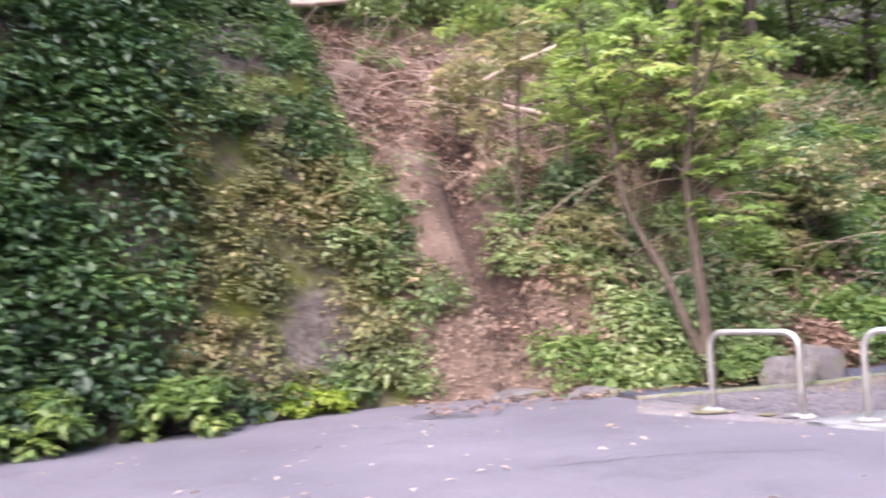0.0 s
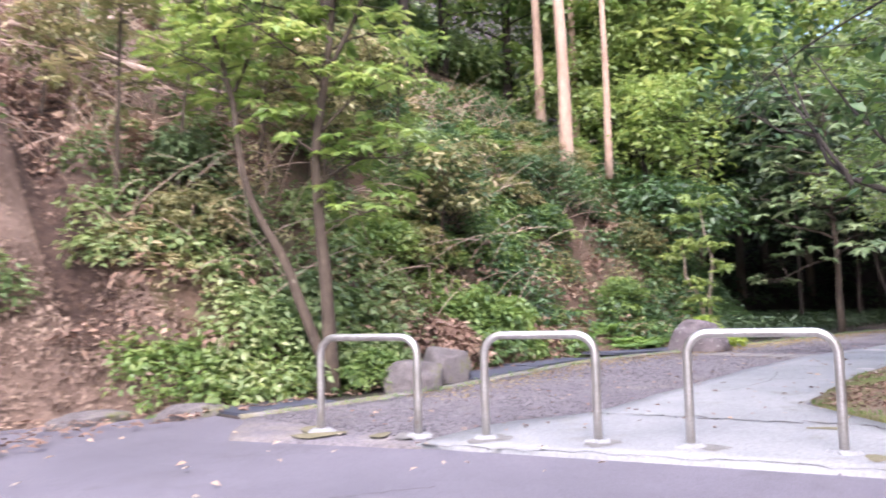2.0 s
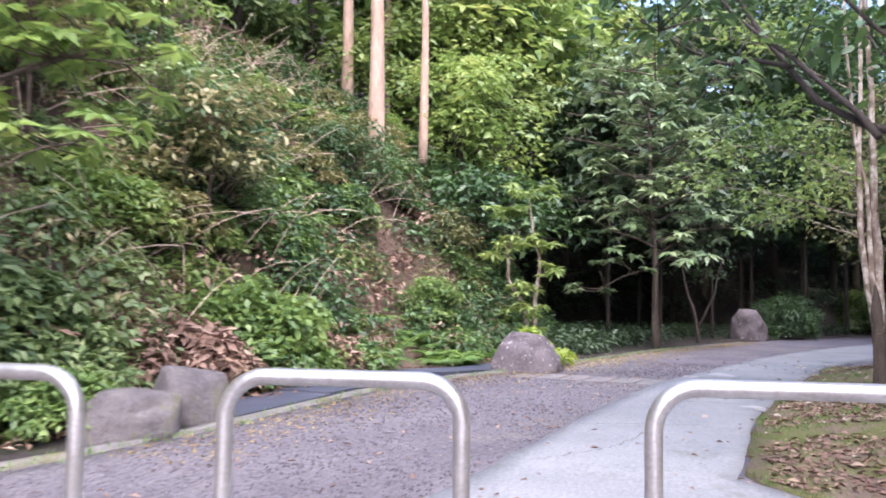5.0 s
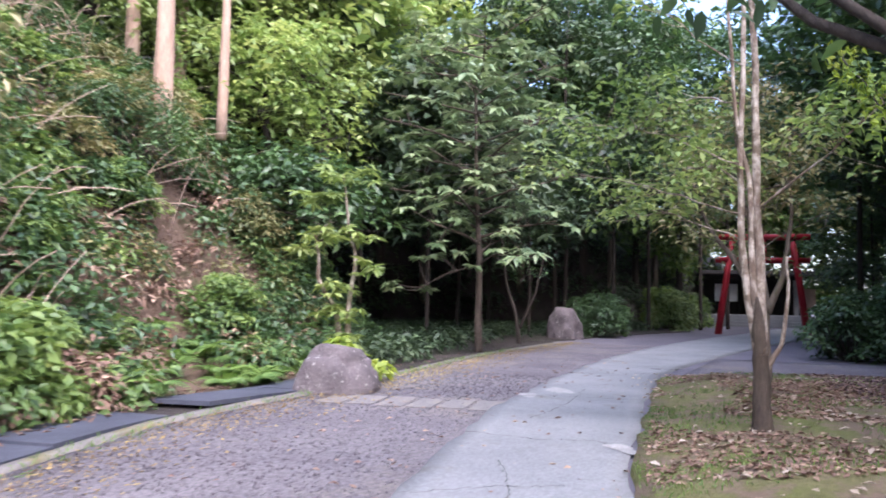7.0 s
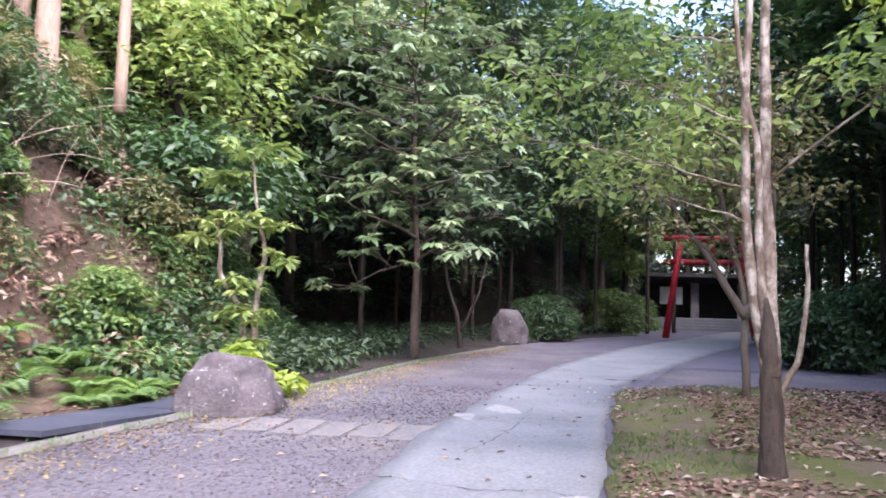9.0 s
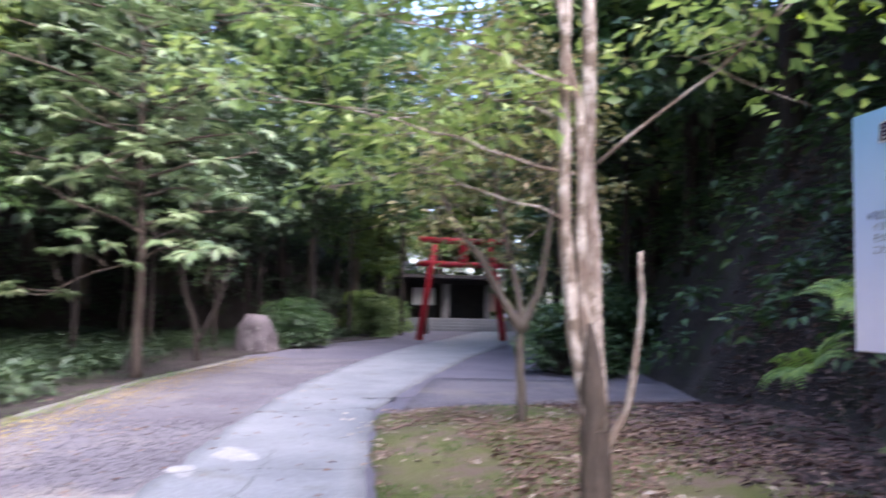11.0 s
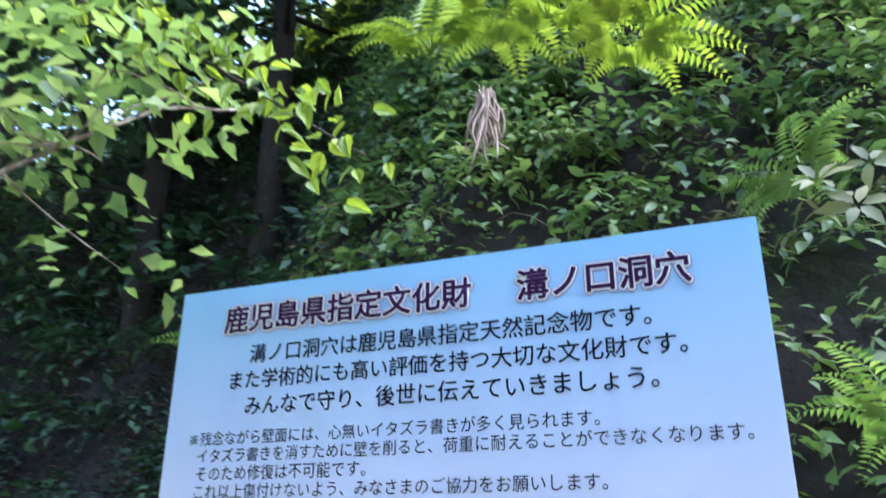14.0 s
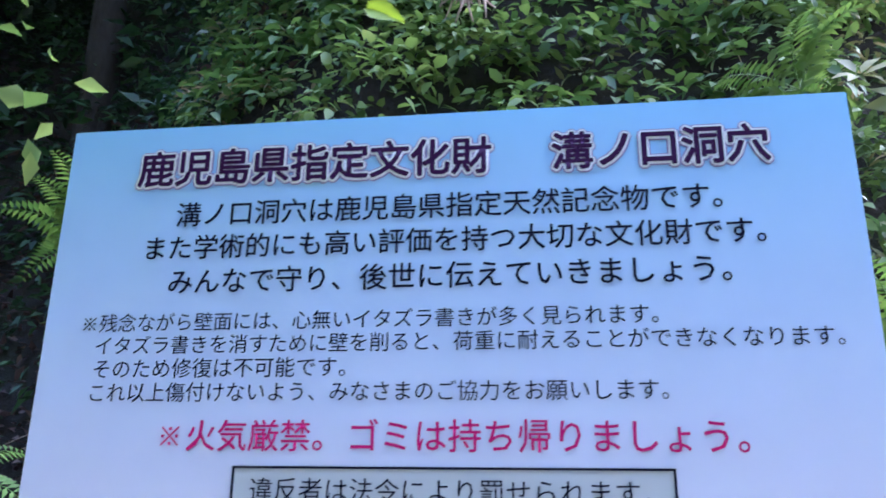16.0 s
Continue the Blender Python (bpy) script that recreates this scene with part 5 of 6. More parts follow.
fallen("leaf_litter", 700, 8.6, 18.6, 0.2, 3.4, 0.07, "pale_leaf", "pale fallen leaves on the moss", 0.03)
fallen("leaf_litter", 2200, 3.7, 17, 7.9, 9.6, 0.08, "dead", "brown leaf litter at the foot of the slope", 0.03, lambda x, y: y < np.interp(x, TOE_X, TOE_Y) + 0.15)


M["ochre_leaf"] = leaf_mat("leaf_ochre", [(0.0, (0.14, 0.09, 0.04)), (0.5, (0.3, 0.22, 0.08)), (1.0, (0.45, 0.37, 0.13))], 0.1, 0.8)
n = 4200
x = RNG.uniform(8, 28, n)
y = np.interp(x, kl[:, 0], kl[:, 1]) - 0.12 - np.abs(RNG.normal(0, 0.38, n)) + RNG.normal(0, 0.08, n)
at = np.stack([x, y, ground_z(x, y) + 0.03], axis=1)
s = RNG.uniform(0.02, 0.05, n)
v, f = leaves(at, RNG.normal(0, 1, (n, 3)) * np.array([1, 1, 0.2]), np.array([0, 0, 1]) + RNG.normal(0, 0.3, (n, 3)), s, s * 0.45)
tagged(solid("leaf_litter", v, f, "ochre_leaf", smooth=False), "ochre leaf litter and moss along the kerb", "leaf litter", kind="stuff")


M["earth_leaf"] = leaf_mat("leaf_earth", [(0.0, (0.06, 0.04, 0.03)), (0.5, (0.15, 0.1, 0.075)), (1.0, (0.3, 0.22, 0.165))], 0.05, 0.9)


def litter_on(name, n, x0, x1, d0, d1, place, size, leaf, label):
    p = scatter(n, x0, x1, d0, d1, place, None, 1.0, 0.06)
    m = len(p)
    nor = unit(np.array([0, -0.6, 0.8]) + RNG.normal(0, 0.4, (m, 3)))
    s = size * RNG.uniform(0.6, 1.4, m)
    v, f = leaves(p + RNG.normal(0, 0.05, p.shape), RNG.normal(0, 1, (m, 3)), nor, s, s * 0.45)
    return tagged(solid(name, v, f, leaf, smooth=False), label, "leaf litter", kind="stuff")


litter_on("debris", 4200, 4.3, 6.6, 0.9, 5.8, on_hill, 0.06, "earth_leaf", "brown leaves and clods in the landslip gully")
litter_on("debris", 3600, 4.2, 6.5, 0.0, 1.5, on_hill, 0.075, "earth_leaf", "heap of brown landslip debris and leaves")
litter_on("debris", 2600, 3.6, 7.5, 3.0, 8.5, on_hill, 0.16, "dead", "dead brown brushwood round the head of the landslip")
litter_on("leaf_litter", 2200, 14.8, 18.8, 0.8, 3.2, on_hill, 0.08, "earth_leaf", "brown leaves on a bare hollow of the slope")
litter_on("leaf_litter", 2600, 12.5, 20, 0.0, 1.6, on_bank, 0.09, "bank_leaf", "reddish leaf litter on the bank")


def brush(name, n, x0, x1, d0, d1, place, material, label, length=0.9, r=0.006, rise=0.5):
    """Thin arching dead stems."""
    p = scatter(n, x0, x1, d0, d1, place, None, 1.0, 0.0)
    p = p[~((p[:, 0] > 13.5) & (p[:, 1] > 6) & (p[:, 1] < np.interp(p[:, 0], TOE_X, TOE_Y) + 2.3))]
    made = []
    for q in p:
        d = RNG.normal(0, 1, 3) * np.array([1, 0.7, 0.4]) + np.array([0, -0.3, rise])
        d = d / np.linalg.norm(d) * length * RNG.uniform(0.5, 1.3)
        made.append(tube(bend([q, q + d * 0.55 + np.array([0, 0, 0.12]), q + d + np.array([0, 0, -0.15])], 5), [r, r * 0.5], 4))
    v, f = join(made)
    return tagged(solid(name, v, f, material), label, "brushwood", kind="stuff")


brush("brushwood", 650, 6, 20, 0.6, 7, on_hill, "dead_wood", "pale dead stems standing in the scrub", 1.3, 0.009, 0.8)
brush("brushwood", 200, 3.4, 10, 3.5, 8, on_hill, "dead_wood", "dead brushwood at the head of the landslip", 1.4, 0.012, 0.1)
brush("brushwood", 130, 9, 14, 0.5, 4.5, on_bank, "dead_wood", "thin dry stems hanging on the earth bank", 0.6, 0.003, 0.1)


def log(points, r0, r1, label):
    v, f = tube(bend(points, 16, 0.02, 4), [r0, r1], 12, 0.04)
    return tagged(solid("fallen_trunk", v, f, "dead_wood"), label, "fallen tree")


log([(5.7, 12.6, 5.3), (7.3, 12.6, 5.05), (9.4, 12.5, 4.85)], 0.035, 0.08, "bare pale fallen trunk lying on the landslip")
log([(6.4, 12.75, 5.3), (7.5, 12.7, 5.95), (8.8, 12.7, 6.65)], 0.06, 0.045, "bare pale fallen trunk leaning against another")
log([(15.75, 11.2, 1.7), (16.6, 11.7, 2.7), (17.6, 12.2, 3.85)], 0.05, 0.03, "dead pale stem standing on the slope")
log([(15.9, 11.6, 2.6), (16.3, 11.9, 3.2), (16.75, 12.2, 3.75)], 0.04, 0.025, "dead pale stem standing on the slope")
for ends in (((6.2, 12.5, 5.25), (7.2, 12.4, 5.0), (8.3, 12.3, 4.6)), ((7.3, 12.55, 5.05), (8.0, 12.4, 4.75), (8.6, 12.2, 4.4)), ((5.2, 12.6, 5.0), (6.3, 12.5, 5.0), (7.6, 12.4, 5.1)), ((7.2, 12.7, 5.8), (7.9, 12.7, 5.6), (8.6, 12.6, 5.7))):
    log(ends, 0.014, 0.008, "thin pale dead bough caught on the landslip")
log([(2.2, 13.5, 6.6), (3.1, 13.5, 6.8), (4.4, 13.5, 7.1)], 0.07, 0.06, "pale fallen trunk at the top of the bluff")
log([(1.5, 13.4, 6.1), (2.3, 13.4, 6.0), (3.2, 13.4, 5.8)], 0.025, 0.02, "thin dark fallen branch on the bluff")


def fern(material, seed, at, label, group):
    """A tuft of arching fronds, each a part of its own."""
    g2 = np.random.default_rng(seed)
    ob = empty("fern", at, label, "fern", group)
    for k in range(9):
        a = k / 9 * 6.28 + g2.normal(0, 0.2)
        out = np.array([math.cos(a), math.sin(a), 0])
        side = np.array([-out[1], out[0], 0])
        L = g2.uniform(0.4, 0.6)
        s = np.repeat(np.linspace(0.15, 1, 15), 2)
        sg = np.tile([1.0, -1.0], 15)[:, None]
        rib = out * (L * 0.9 * s)[:, None] + np.array([0, 0, 1]) * (L * (0.9 * s - 0.75 * s * s))[:, None]
        le = 0.15 * (1.08 - s) + 0.02
        blades = leaves(rib, side * sg + out * 0.45, np.broadcast_to(np.array([0, 0, 1]) + out * 0.4, rib.shape), le, le * 0.32)
        solid("frond", *join([blades, tube(np.concatenate([[[0, 0, 0]], rib[::6]]), [0.004, 0.002], 3)]), material, ob, smooth=False)
    return ob


M["bright_fern"] = leaf_mat("leaf_fern", [(0.0, (0.05, 0.11, 0.025)), (0.5, (0.12, 0.21, 0.05)), (1.0, (0.22, 0.32, 0.08))], 0.35, 0.55)
first_fern = fern("bright_fern", 77, tuple(on_hill(np.array([15.2]), np.array([0.4]))[0]), "light green fern at the foot of the slope", "ferns along the ditch")
for x, d in zip(RNG.uniform(13.2, 21, 64), RNG.uniform(-0.1, 1.9, 64)):
    p = on_hill(np.array([x]), np.array([max(d, 0.0)]))[0]
    copy_thing(first_fern, pose(*p, RNG.uniform(-12, 12), RNG.uniform(-12, 12), RNG.uniform(0, 360)) @ Matrix.Scale(RNG.uniform(0.75, 1.35), 4))


def shrub(at, size, leaf, n, per, length, label, seed, fine=False, ratio=0.5, bark="dark_bark"):
    ob = empty("shrub", at, label, "shrub")
    g2 = np.random.default_rng(seed)
    tips, made = [], []
    for _ in range(n):
        d = unit(g2.normal(0, 1, 3) + np.array([0, 0, 0.8]))
        d[2] = abs(d[2])
        e = d * np.array(size) * g2.uniform(0.65, 0.95)
        tips.append(e)
        made.append(tube(bend([(0, 0, -0.05), e * 0.5 + g2.normal(0, 0.04, 3), e], 6), [0.014, 0.005], 5))
    v, f = join(made)
    tagged(solid("stem_tuft", v, f, bark, ob), kind="stuff")
    v, f = clump_leaves(np.array(tips), min(size) * 0.3, per, length, ratio, 0.8, fine)
    solid("foliage", v, f, leaf, ob, smooth=False)
    return ob


shrub((34.0, 4.3, gz(34, 4.3)), (1.4, 1.3, 1.45), "deep", 60, 90, 0.16, "rounded green shrub beside a boulder", 1, ratio=0.3)
shrub((46.0, 0.9, gz(46, 0.9)), (1.3, 1.2, 2.0), "slope_fresh", 50, 60, 0.2, "light green bush beside the gate", 21)
shrub((49.0, 1.2, gz(49, 1.2)), (1.6, 1.5, 2.3), "fresh", 50, 60, 0.22, "green bush behind the gate", 22)
shrub((53.5, -0.6, gz(53, -0.6)), (1.4, 1.3, 1.8), "fresh", 46, 60, 0.22, "green bush beyond the gate", 23)
shrub((24.2, -1.2, gz(24, -1)), (1.0, 1.0, 1.5), "deep", 50, 80, 0.13, "dark shrub at the corner of the side path", 2)
shrub((25.8, -2.6, gz(25, -2)), (1.3, 1.3, 1.9), "deep", 50, 80, 0.15, "dark shrub at the corner of the side path", 3)
shrub((11.6, 9.0, 0.3), (1.2, 0.8, 1.15), "fresh", 60, 80, 0.12, "broad leafy shrub on the terrace above the ditch", 4, ratio=0.6)
shrub((12.7, 9.35, 0.35), (0.8, 0.7, 1.0), "fresh", 50, 80, 0.12, "leafy shrub on the terrace above the ditch", 5, ratio=0.6)
shrub((10.2, 8.75, 0.25), (1.1, 0.6, 0.75), "dead", 44, 50, 0.12, "withered shrub with curled brown leaves", 6)
shrub((12.4, 8.6, 0.25), (0.9, 0.45, 0.6), "dead", 30, 40, 0.11, "withered shrub with curled brown leaves", 7)
shrub((8.35, 8.2, 0.16), (0.55, 0.4, 0.55), "fresh", 40, 60, 0.07, "small dense green shrub by the tree", 8)
p = on_hill(np.array([17.0, 12.5, 16.2]), np.array([3.4, 2.4, 2.6]))
shrub(tuple(p[0]), (1.4, 1.2, 1.3), "deep", 60, 90, 0.11, "dense dark shrub on the slope", 9, ratio=0.3)
shrub(tuple(p[1]), (1.1, 1.0, 1.8), "deep", 60, 90, 0.11, "dense dark shrub on the slope", 10, ratio=0.3)
shrub((16.1, 7.1, 0.3), (0.5, 0.5, 0.55), "bright", 22, 30, 0.16, "low yellow-green seedling behind the boulder", 11)
shrub((1.0, 9.15, 0.05), (0.9, 0.5, 0.5), "fresh", 30, 60, 0.12, "low weeds at the foot of the bluff", 12)
shrub((2.7, 9.75, 0.05), (0.7, 0.35, 0.35), "bright", 30, 50, 0.1, "low bright weeds at the foot of the bluff", 13)
shrub((-0.4, 8.6, 0.0), (0.7, 0.5, 0.6), "fresh", 30, 60, 0.13, "low weeds at the foot of the bluff", 14)

SHRUBS = (("slope_fresh", 0.12, 0.46, "leafy light green shrub on the slope"), ("fresh", 0.11, 0.42, "mid-green shrub on the slope"), ("slope_olive", 0.12, 0.3, "straggling olive shrub on the slope"), ("glossy", 0.14, 0.38, "broad-leaved shrub on the slope"),
          ("deep", 0.11, 0.4, "dark green shrub on the slope"), ("olive", 0.11, 0.32, "dull olive shrub on the slope"))
g4 = random.Random(41)
for k in range(54):
    x, d = g4.uniform(6.2, 21), g4.uniform(0.5, 6.2)
    w = g4.uniform(0.45, 0.95)
    if (9 < x < 14 and d < 1.4) or not bool(off_scar(np.array([x]), np.array([d]))[0]):
        continue
    # from x 11 on, darker leaves paint in the shade on the slope
    leaf, length, ratio, label = SHRUBS[(k * 7 // 3) % 4 if x < 11 else (1, 4, 5, 4)[k % 4]]
    shrub(tuple(on_hill(np.array([x]), np.array([d]))[0]), (w, w * 0.9, w * g4.uniform(0.8, 1.25)), leaf, int(24 + 30 * w), 52, length, label, 800 + k, ratio=ratio)

# the bright vine over the board, the withered tassel and the pale leaves beside it
def ovate(at, axis, normal, length, width):
    """Broad pointed leaves with a round base, folded along the rib."""
    axis = unit(axis)
    across = unit(np.cross(normal, axis))
    nor = np.cross(axis, across)
    L, W = length[:, None], width[:, None]
    rib = [at + axis * L * s - nor * L * 0.22 * s * s for s in (0.0, 0.25, 0.5, 0.75, 1.0)]
    edge = [[at + axis * L * s + across * W * w * g + nor * (W * 0.14 - L * 0.22 * s * s) for s, w in ((0.02, 0.2), (0.25, 0.5), (0.5, 0.44), (0.75, 0.24))] for g in (1, -1)]
    v = np.stack(rib + edge[0] + edge[1], axis=1).reshape(-1, 3)
    tri = []
    for o in (5, 9):
        for j in range(3):
            tri += [(j, o + j, o + j + 1), (j, o + j + 1, j + 1)]
        tri.append((3, o + 3, 4))
    k = np.arange(len(at))[:, None, None] * 13
    return v, (k + np.array(tri)[None]).reshape(-1, 3)


vine_line = bend([(13.3, 1.7, 3.6), (12.6, 1.9, 3.35), (12.1, 1.9, 3.05), (11.8, 1.9, 2.8), (11.42, 1.9, 2.5)], 26, 0.01, 5)
vine = empty("vine", (13.3, 1.3, 3.2), "leafy bright green vine hanging over the board", "vine")
k = np.repeat(np.arange(len(vine_line)), 8)
va = vine_line[k] + RNG.normal(0, 0.07, (len(k), 3))
for ob in (solid("stem", *tube(vine_line, [0.008, 0.003], 6), "dark_bark"),
           solid("foliage", *ovate(va, RNG.normal(0, 0.6, va.shape) + np.array([0, 0.2, -0.7]), np.array([0, 0.8, 0.6]) + RNG.normal(0, 0.3, va.shape), RNG.uniform(0.04, 0.072, len(k)), RNG.uniform(0.026, 0.045, len(k))), "bright", smooth=False)):
    ob.parent = vine
    ob.matrix_parent_inverse = Matrix.Translation(-vine.location)
made = []
for _ in range(46):
    top = np.array([11.3, 1.3, 2.98]) + RNG.normal(0, 0.015, 3)
    end = np.array([11.31, 1.31, 2.8]) + RNG.normal(0, 1, 3) * np.array([0.03, 0.03, 0.045])
    made.append(tube(bend([top, (top + end) / 2 + RNG.normal(0, 0.03, 3), end], 6), [0.002, 0.006, 0.002], 4))
tagged(solid("withered_tassel", *join(made), "dead_wood"), "withered grey-brown frond hanging in the leaves", "withered frond", kind="stuff")
# backlight on these ferns is put into their bright leaf colour
for k, (x, y, z, s) in enumerate(((11.55, 1.15, 3.3, 0.8), (11.15, 1.05, 3.4, 0.85), (10.9, 1.1, 3.2, 0.7), (11.35, 0.9, 3.6, 0.9))):
    hung = fern("bright", 80 + k, (x, y, z), "bright backlit fern hanging from the bank above the board", "ferns on the bank")
    hung.matrix_basis = pose(x, y, z, -25, 0, 70 * k) @ Matrix.Scale(s, 4)
for k, (x, y, z) in enumerate(((12.95, 1.25, 1.25), (12.7, 1.15, 1.6), (12.2, 1.2, 0.9), (10.3, 1.1, 1.9), (12.5, 0.9, 2.3), (10.4, 0.9, 2.7))):
    frond = copy_thing(first_fern, pose(x, y, z, -30, 0, 50 * k) @ Matrix.Scale(0.6, 4))
    tagged(frond, "green fern growing on the earth bank", "fern", "ferns on the bank")
v, f = rosettes([(10.43, 1.35, 2.5), (10.36, 1.4, 2.4), (10.3, 1.3, 2.55)], [(0, 0.8, 0.6)] * 3, 6, 0.075, 0.42, True)
tagged(solid("pale_leaves", v, f, "olive", smooth=False), "pale grey-green leaves beside the board", "foliage", kind="stuff")


# ---- pebbles and grass ----
def pebbles(n, x0, x1, ylo, yhi, material, label, r0=0.006, r1=0.017):
    x = x0 + (x1 - x0) * RNG.random(n) ** 1.3
    y = ylo(x) + (yhi(x) - ylo(x)) * RNG.random(n)
    r = RNG.uniform(r0, r1, n)[:, None, None]
    o = np.array([(1, 0, 0), (0, 1, 0), (-1, 0, 0), (0, -1, 0), (0, 0, 0.7), (0, 0, -0.5)])[None] * (1 + RNG.normal(0, 0.25, (n, 6, 3)))
    v = np.stack([x, y, ground_z(x, y) + 0.008], axis=1)[:, None, :] + o * r
    k = np.arange(n)[:, None] * 6
    f = np.concatenate([k + np.array([t]) for t in ((0, 1, 4), (1, 2, 4), (2, 3, 4), (3, 0, 4), (1, 0, 5), (2, 1, 5), (3, 2, 5), (0, 3, 5))])
    return tagged(solid("pebbles", v.reshape(-1, 3), f, material, smooth=False), label, "gravel", kind="stuff")


M["pebble"] = leaf_mat("pebble", [(0.0, (0.045, 0.04, 0.045)), (0.5, (0.11, 0.1, 0.112)), (1.0, (0.2, 0.185, 0.19))], 0.0, 0.9)
kerb_y = lambda x: np.interp(x, kl[:, 0], kl[:, 1]) - 0.05
path_left = lambda x: np.interp(x, [q[0] for q in PATH_L], [q[1] for q in PATH_L]) + 0.03
pebbles(9000, 6.2, 18, path_left, kerb_y, "pebble", "small grey stones of the gravel verge")
pebbles(260, 6.6, 18, lambda x: path_right(x), path_left, "pebble", "few loose stones on the path", 0.006, 0.016)
n = 8000
x = RNG.uniform(8.6, 18.4, n)
y = path_right(x) - 0.05 - 2.9 * RNG.random(n) ** 1.2
k = lumps(x, y, 1.1, 71.0) > 0.02
x, y = x[k], y[k]
at = np.stack([x, y, ground_z(x, y) + 0.025], axis=1)
v, f = leaves(at, np.array([0, 0, 1]) + RNG.normal(0, 0.55, at.shape), RNG.normal(0, 1, at.shape), RNG.uniform(0.025, 0.06, len(x)), 0.009)
tagged(solid("grass", v, f, "bright_fern", smooth=False), "short moss and grass tufts on the verge", "grass", kind="stuff")
n = 900
x = RNG.uniform(6.3, 24, n)
y = kerb_y(x) + RNG.normal(0.0, 0.07, n)
at = np.stack([x, y, ground_z(x, y) + 0.02], axis=1)
v, f = leaves(at, np.array([0, 0, 1]) + RNG.normal(0, 0.7, at.shape), RNG.normal(0, 1, at.shape), RNG.uniform(0.03, 0.08, n), 0.012)
tagged(solid("grass", v, f, "bright_fern", smooth=False), "short weeds along the kerb", "grass", kind="stuff")


# ---- paving pieces, cracks and patches ----
def paver(x0, y0, x1, y1, turn):
    ob = part("paving_slab", box((x1 - x0, y1 - y0, 0.05), (0, 0, 0), 0.008), "kerb_clean")
    ob.location = ((x0 + x1) / 2, (y0 + y1) / 2, gz((x0 + x1) / 2, (y0 + y1) / 2) - 0.012)
    ob.rotation_euler = (0.01 * math.sin(y0 * 9), 0.008 * math.sin(y0 * 5), turn)
    return tagged(ob, "worn pale paving slab sunk in the gravel", "paving slab", "row of paving slabs")


M["kerb_clean"] = surface("worn_slab", [(0.3, (0.17, 0.16, 0.155)), (0.7, (0.24, 0.225, 0.215))], GREY, 2, 30, 0.9, 0.5, 0.006, patch=((0.22, 0.2, 0.17), 0.5, 0.66, 3.0))
for k in range(6):
    y = 4.78 + 0.33 * k
    paver(13.92 + 0.04 * math.sin(k * 2), y, 14.66 + 0.05 * math.sin(k * 3), y + 0.29, 0.03 * math.sin(k * 5))


def crack(points, width, name="crack", material="crack", label="dark crack in the concrete", lift=0.021):
    line = bend([(x, y, 0) for x, y in points], max(8, int(12 * len(points))), 0.0)
    g2 = np.random.default_rng(int(abs(points[0][0] * 100)))
    line[1:-1, :2] += g2.normal(0, width * 0.9, (len(line) - 2, 2))
    t = np.gradient(line[:, :2], axis=0)
    nrm = np.stack([-t[:, 1], t[:, 0]], axis=1)
    nrm /= np.linalg.norm(nrm, axis=1)[:, None]
    w = width * g2.uniform(0.15, 0.8, len(line))[:, None]
    a, b = line[:, :2] + nrm * w / 2, line[:, :2] - nrm * w / 2
    P = np.stack([a, b], axis=1).reshape(-1, 2)
    v = np.concatenate([P, (ground_z(P[:, 0], P[:, 1]) + lift)[:, None]], axis=1)
    i = np.arange(len(line) - 1)[:, None] * 2
    f = i + np.array([[0, 1, 3, 2]])
    return tagged(solid(name, v, f[:, ::-1], material), label, "crack", kind="structure")


crack([(8.02, 4.9), (8.12, 4.2), (8.2, 3.7), (8.38, 2.8), (8.42, 2.2)], 0.05)
crack([(10.6, 4.85), (10.9, 4.3), (11.0, 3.9)], 0.014)
crack([(12.6, 4.85), (12.4, 4.2), (12.5, 3.8), (12.3, 3.5)], 0.022)
crack([(9.2, 4.7), (9.9, 4.3), (10.8, 4.2), (11.6, 4.4)], 0.012)
crack([(13.5, 4.4), (14.8, 4.1), (16.2, 4.0)], 0.016)
crack([(15.2, 4.8), (15.4, 4.2), (15.3, 3.3)], 0.02)
crack([(18.4, 4.3), (18.7, 3.6), (18.9, 3.0)], 0.03)
crack([(19.8, 2.9), (20.3, 1.6), (20.4, 0.2), (20.5, -1.2)], 0.12, label="broken edge of the side path")
crack([(6.0, 5.15), (6.35, 4.0), (6.75, 2.6), (6.95, 1.7)], 0.03)
crack([(3.2, 5.2), (4.3, 4.9), (5.2, 4.3)], 0.018, lift=-0.006)


def blot(cx, cy, rx, ry, material, name, label, lift, turn=0.0, seed=1):
    g2 = np.random.default_rng(seed)
    a = np.arange(22) / 22 * 6.28
    r = 1 + 0.18 * np.sin(a * 3 + seed) + g2.normal(0, 0.08, 22)
    x, y = np.cos(a) * rx * r, np.sin(a) * ry * r
    px, py = cx + x * math.cos(turn) - y * math.sin(turn), cy + x * math.sin(turn) + y * math.cos(turn)
    v = np.concatenate([np.stack([px, py, ground_z(px, py) + lift], axis=1), [[cx, cy, gz(cx, cy) + lift]]])
    j = np.arange(22)
    f = np.stack([j, (j + 1) % 22, np.full(22, 22)], axis=1)
    return tagged(solid(name, v, f, material), label, "ground patch", kind="structure")


M["pale_patch"] = surface("pale_patch", [(0.3, (0.28, 0.275, 0.27)), (0.7, (0.4, 0.39, 0.38))], GREY, 3, 30, 0.9, 0.4, 0.005)
M["tar"] = surface("tar_patch", [(0.3, (0.07, 0.068, 0.075)), (0.7, (0.11, 0.105, 0.115))], GREY, 3, 40, 0.9, 0.6, 0.006)
blot(3.82, 8.3, 0.38, 0.24, "tar", "tar_patch", "dark round patch in the asphalt", -0.007, -0.8, 2)
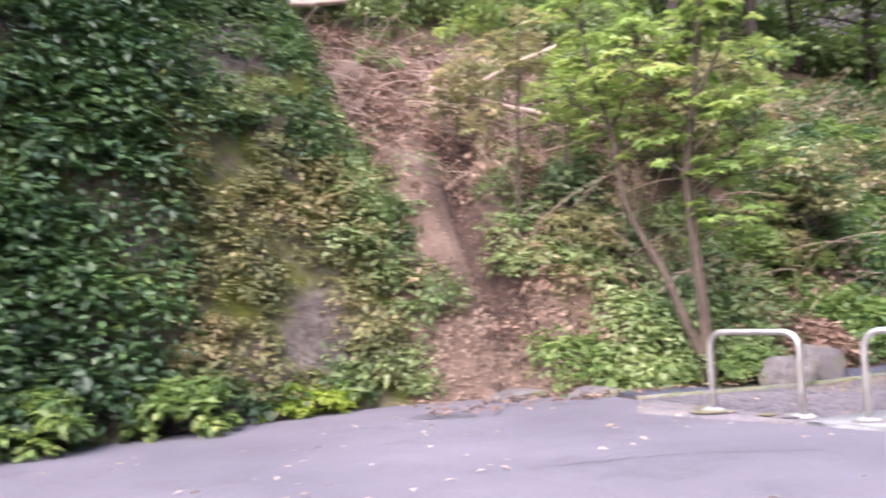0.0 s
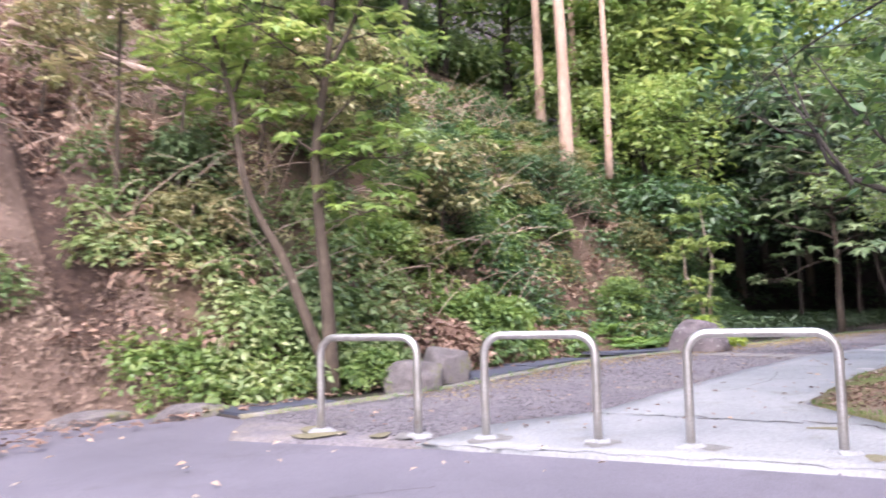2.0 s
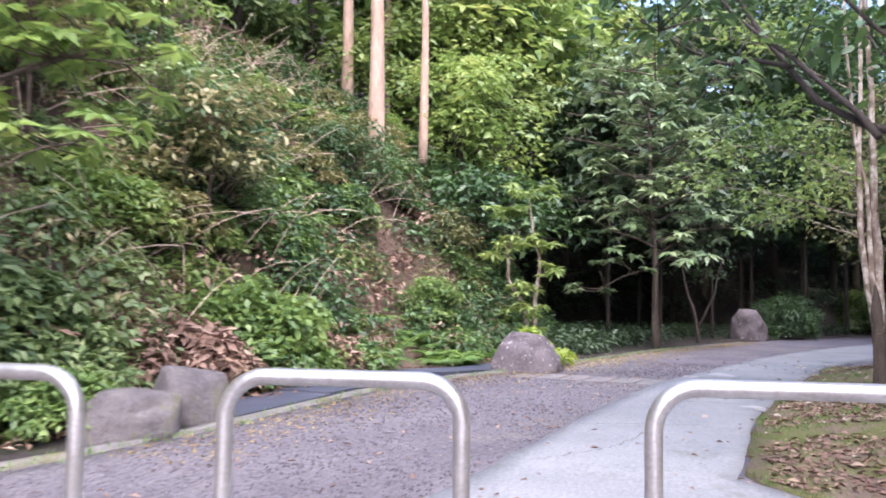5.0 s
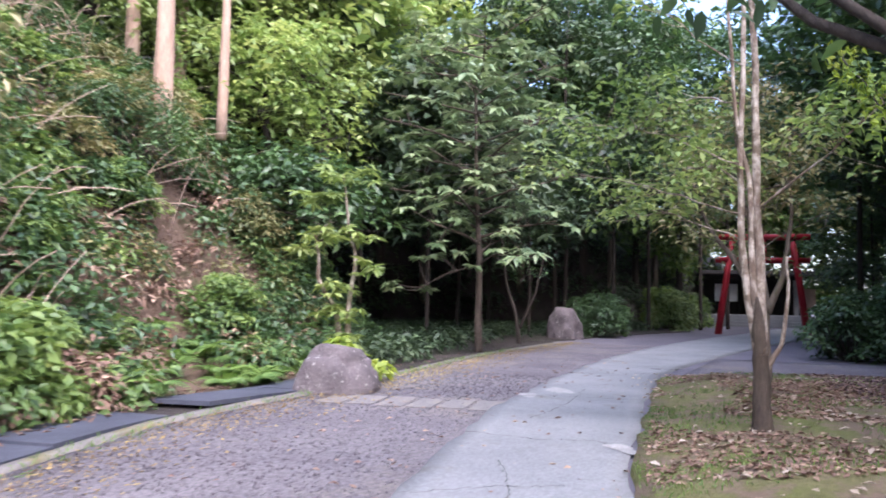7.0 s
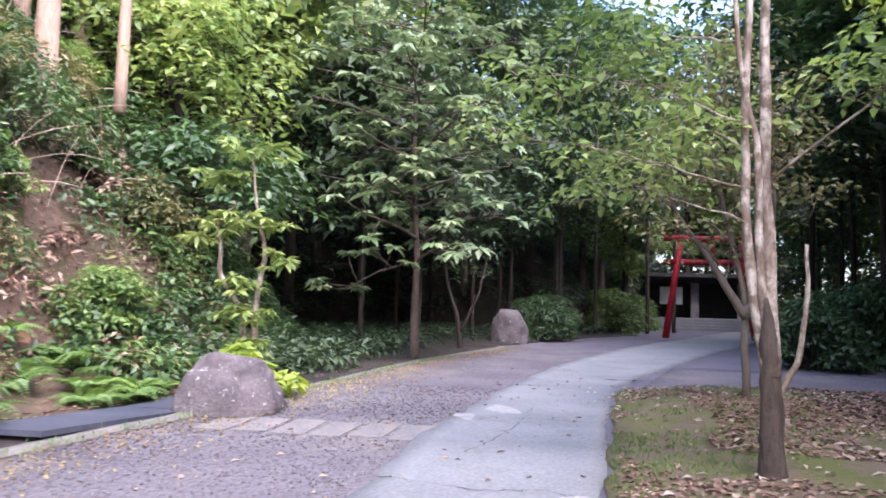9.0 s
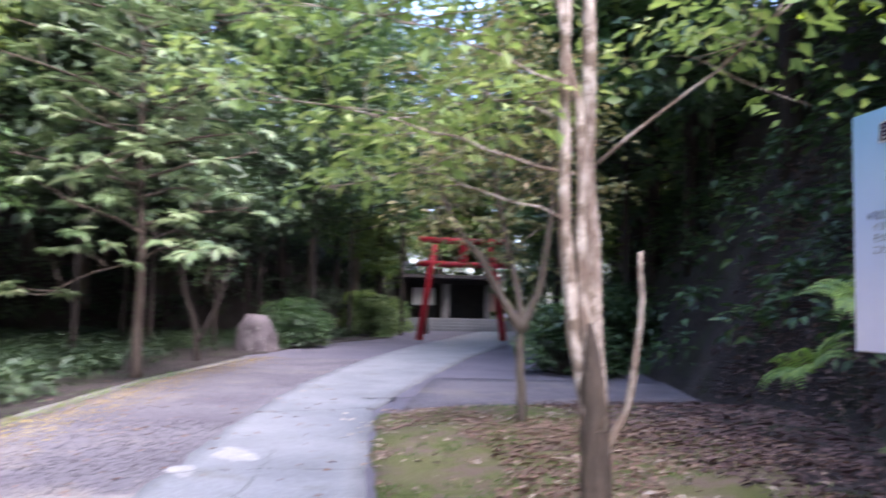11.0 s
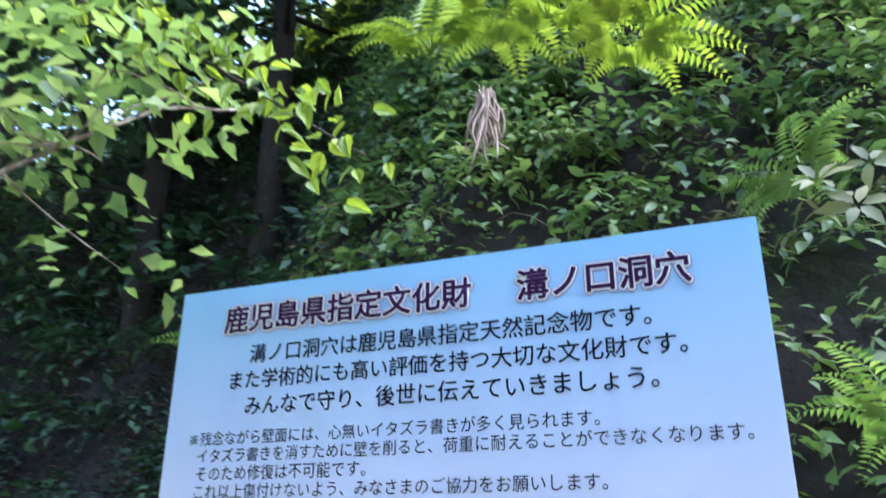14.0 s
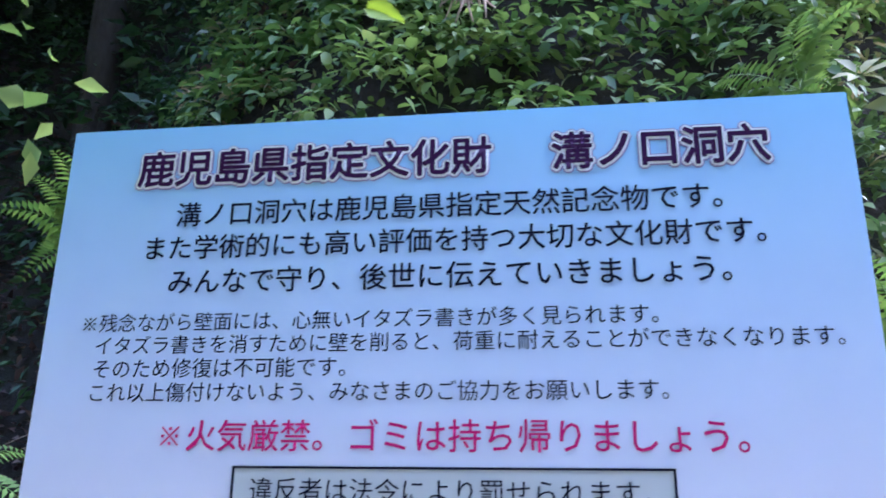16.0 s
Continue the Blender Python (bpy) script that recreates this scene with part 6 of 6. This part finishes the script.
blot(15.95, 4.3, 0.3, 0.16, "pale_patch", "pale_patch", "pale worn patch on the path", 0.02, 0.4, 3)
blot(15.35, 4.62, 0.2, 0.1, "pale_patch", "pale_patch", "pale worn patch on the path", 0.02, 0.2, 4)
blot(12.25, 3.56, 0.2, 0.09, "pale_patch", "pale_patch", "pale broken edge of the path", 0.022, 0.5, 5)
blot(7.0, 1.9, 0.3, 0.2, "pale_patch", "pale_patch", "pale worn patch on the concrete", 0.021, 0.5, 6)


M["moss_patch"] = surface("moss_patch", [(0.35, (0.14, 0.13, 0.075)), (0.65, (0.19, 0.17, 0.11))], GREY, 9, 40, 0.95, 1.0, 0.01)
M["grime"] = surface("grime", [(0.3, (0.13, 0.124, 0.118)), (0.7, (0.19, 0.182, 0.175))], GREY, 9, 40, 0.95, 0.6, 0.006)
for k, (x, y, rx, ry, turn) in enumerate(((5.86, 6.2, 0.22, 0.12, -0.6), (6.12, 5.72, 0.12, 0.07, 0.3), (6.05, 6.5, 0.16, 0.08, 0.5), (8.15, 2.9, 0.14, 0.06, -1.2), (7.2, 2.35, 0.12, 0.07, 0.2))):
    blot(x, y, rx, ry, "moss_patch", "moss_patch", "patch of yellow-green moss on the apron", 0.02, turn, 20 + k)
for k, (x, y, rx, ry) in enumerate(((6.46, 4.86, 0.2, 0.14), (6.76, 4.06, 0.18, 0.13), (6.2, 5.5, 0.14, 0.1), (7.0, 3.35, 0.16, 0.1))):
    blot(x, y, rx, ry, "grime", "grime_patch", "dark grime round a barrier's foot", 0.0195, 0.4 * k, 30 + k)

# ---- the hall beyond the gate ----
hall = empty("shrine_hall", (64, -5.6, 0.12), "small shrine hall with white wall panels and dark doorway", "shrine hall")
# near-black back wall: the unlit inside is put into its colour
for name, size, at, material in (("plinth", (4, 7, 0.7), (0, 0, 0.35), "concrete"), ("back_wall", (0.15, 6.4, 2.6), (1.2, 0, 2.0), "hall_dark"), ("wall_panel", (0.1, 1.5, 1.2), (-0.6, 1.9, 2.2), "white_wall"),
                                 # the second wall panel's warm tone stands for a lit wall
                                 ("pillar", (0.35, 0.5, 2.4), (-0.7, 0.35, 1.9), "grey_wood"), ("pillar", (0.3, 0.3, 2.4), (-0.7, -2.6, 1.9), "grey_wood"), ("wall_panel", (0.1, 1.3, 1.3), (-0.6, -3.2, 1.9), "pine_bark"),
                                 ("beam", (0.3, 6.6, 0.3), (-0.6, 0, 3.25), "hall_dark"), ("roof", (5, 8, 0.25), (0, 0, 3.55), "hall_dark")):
    part(name, box(size, at, 0.02), material, hall)
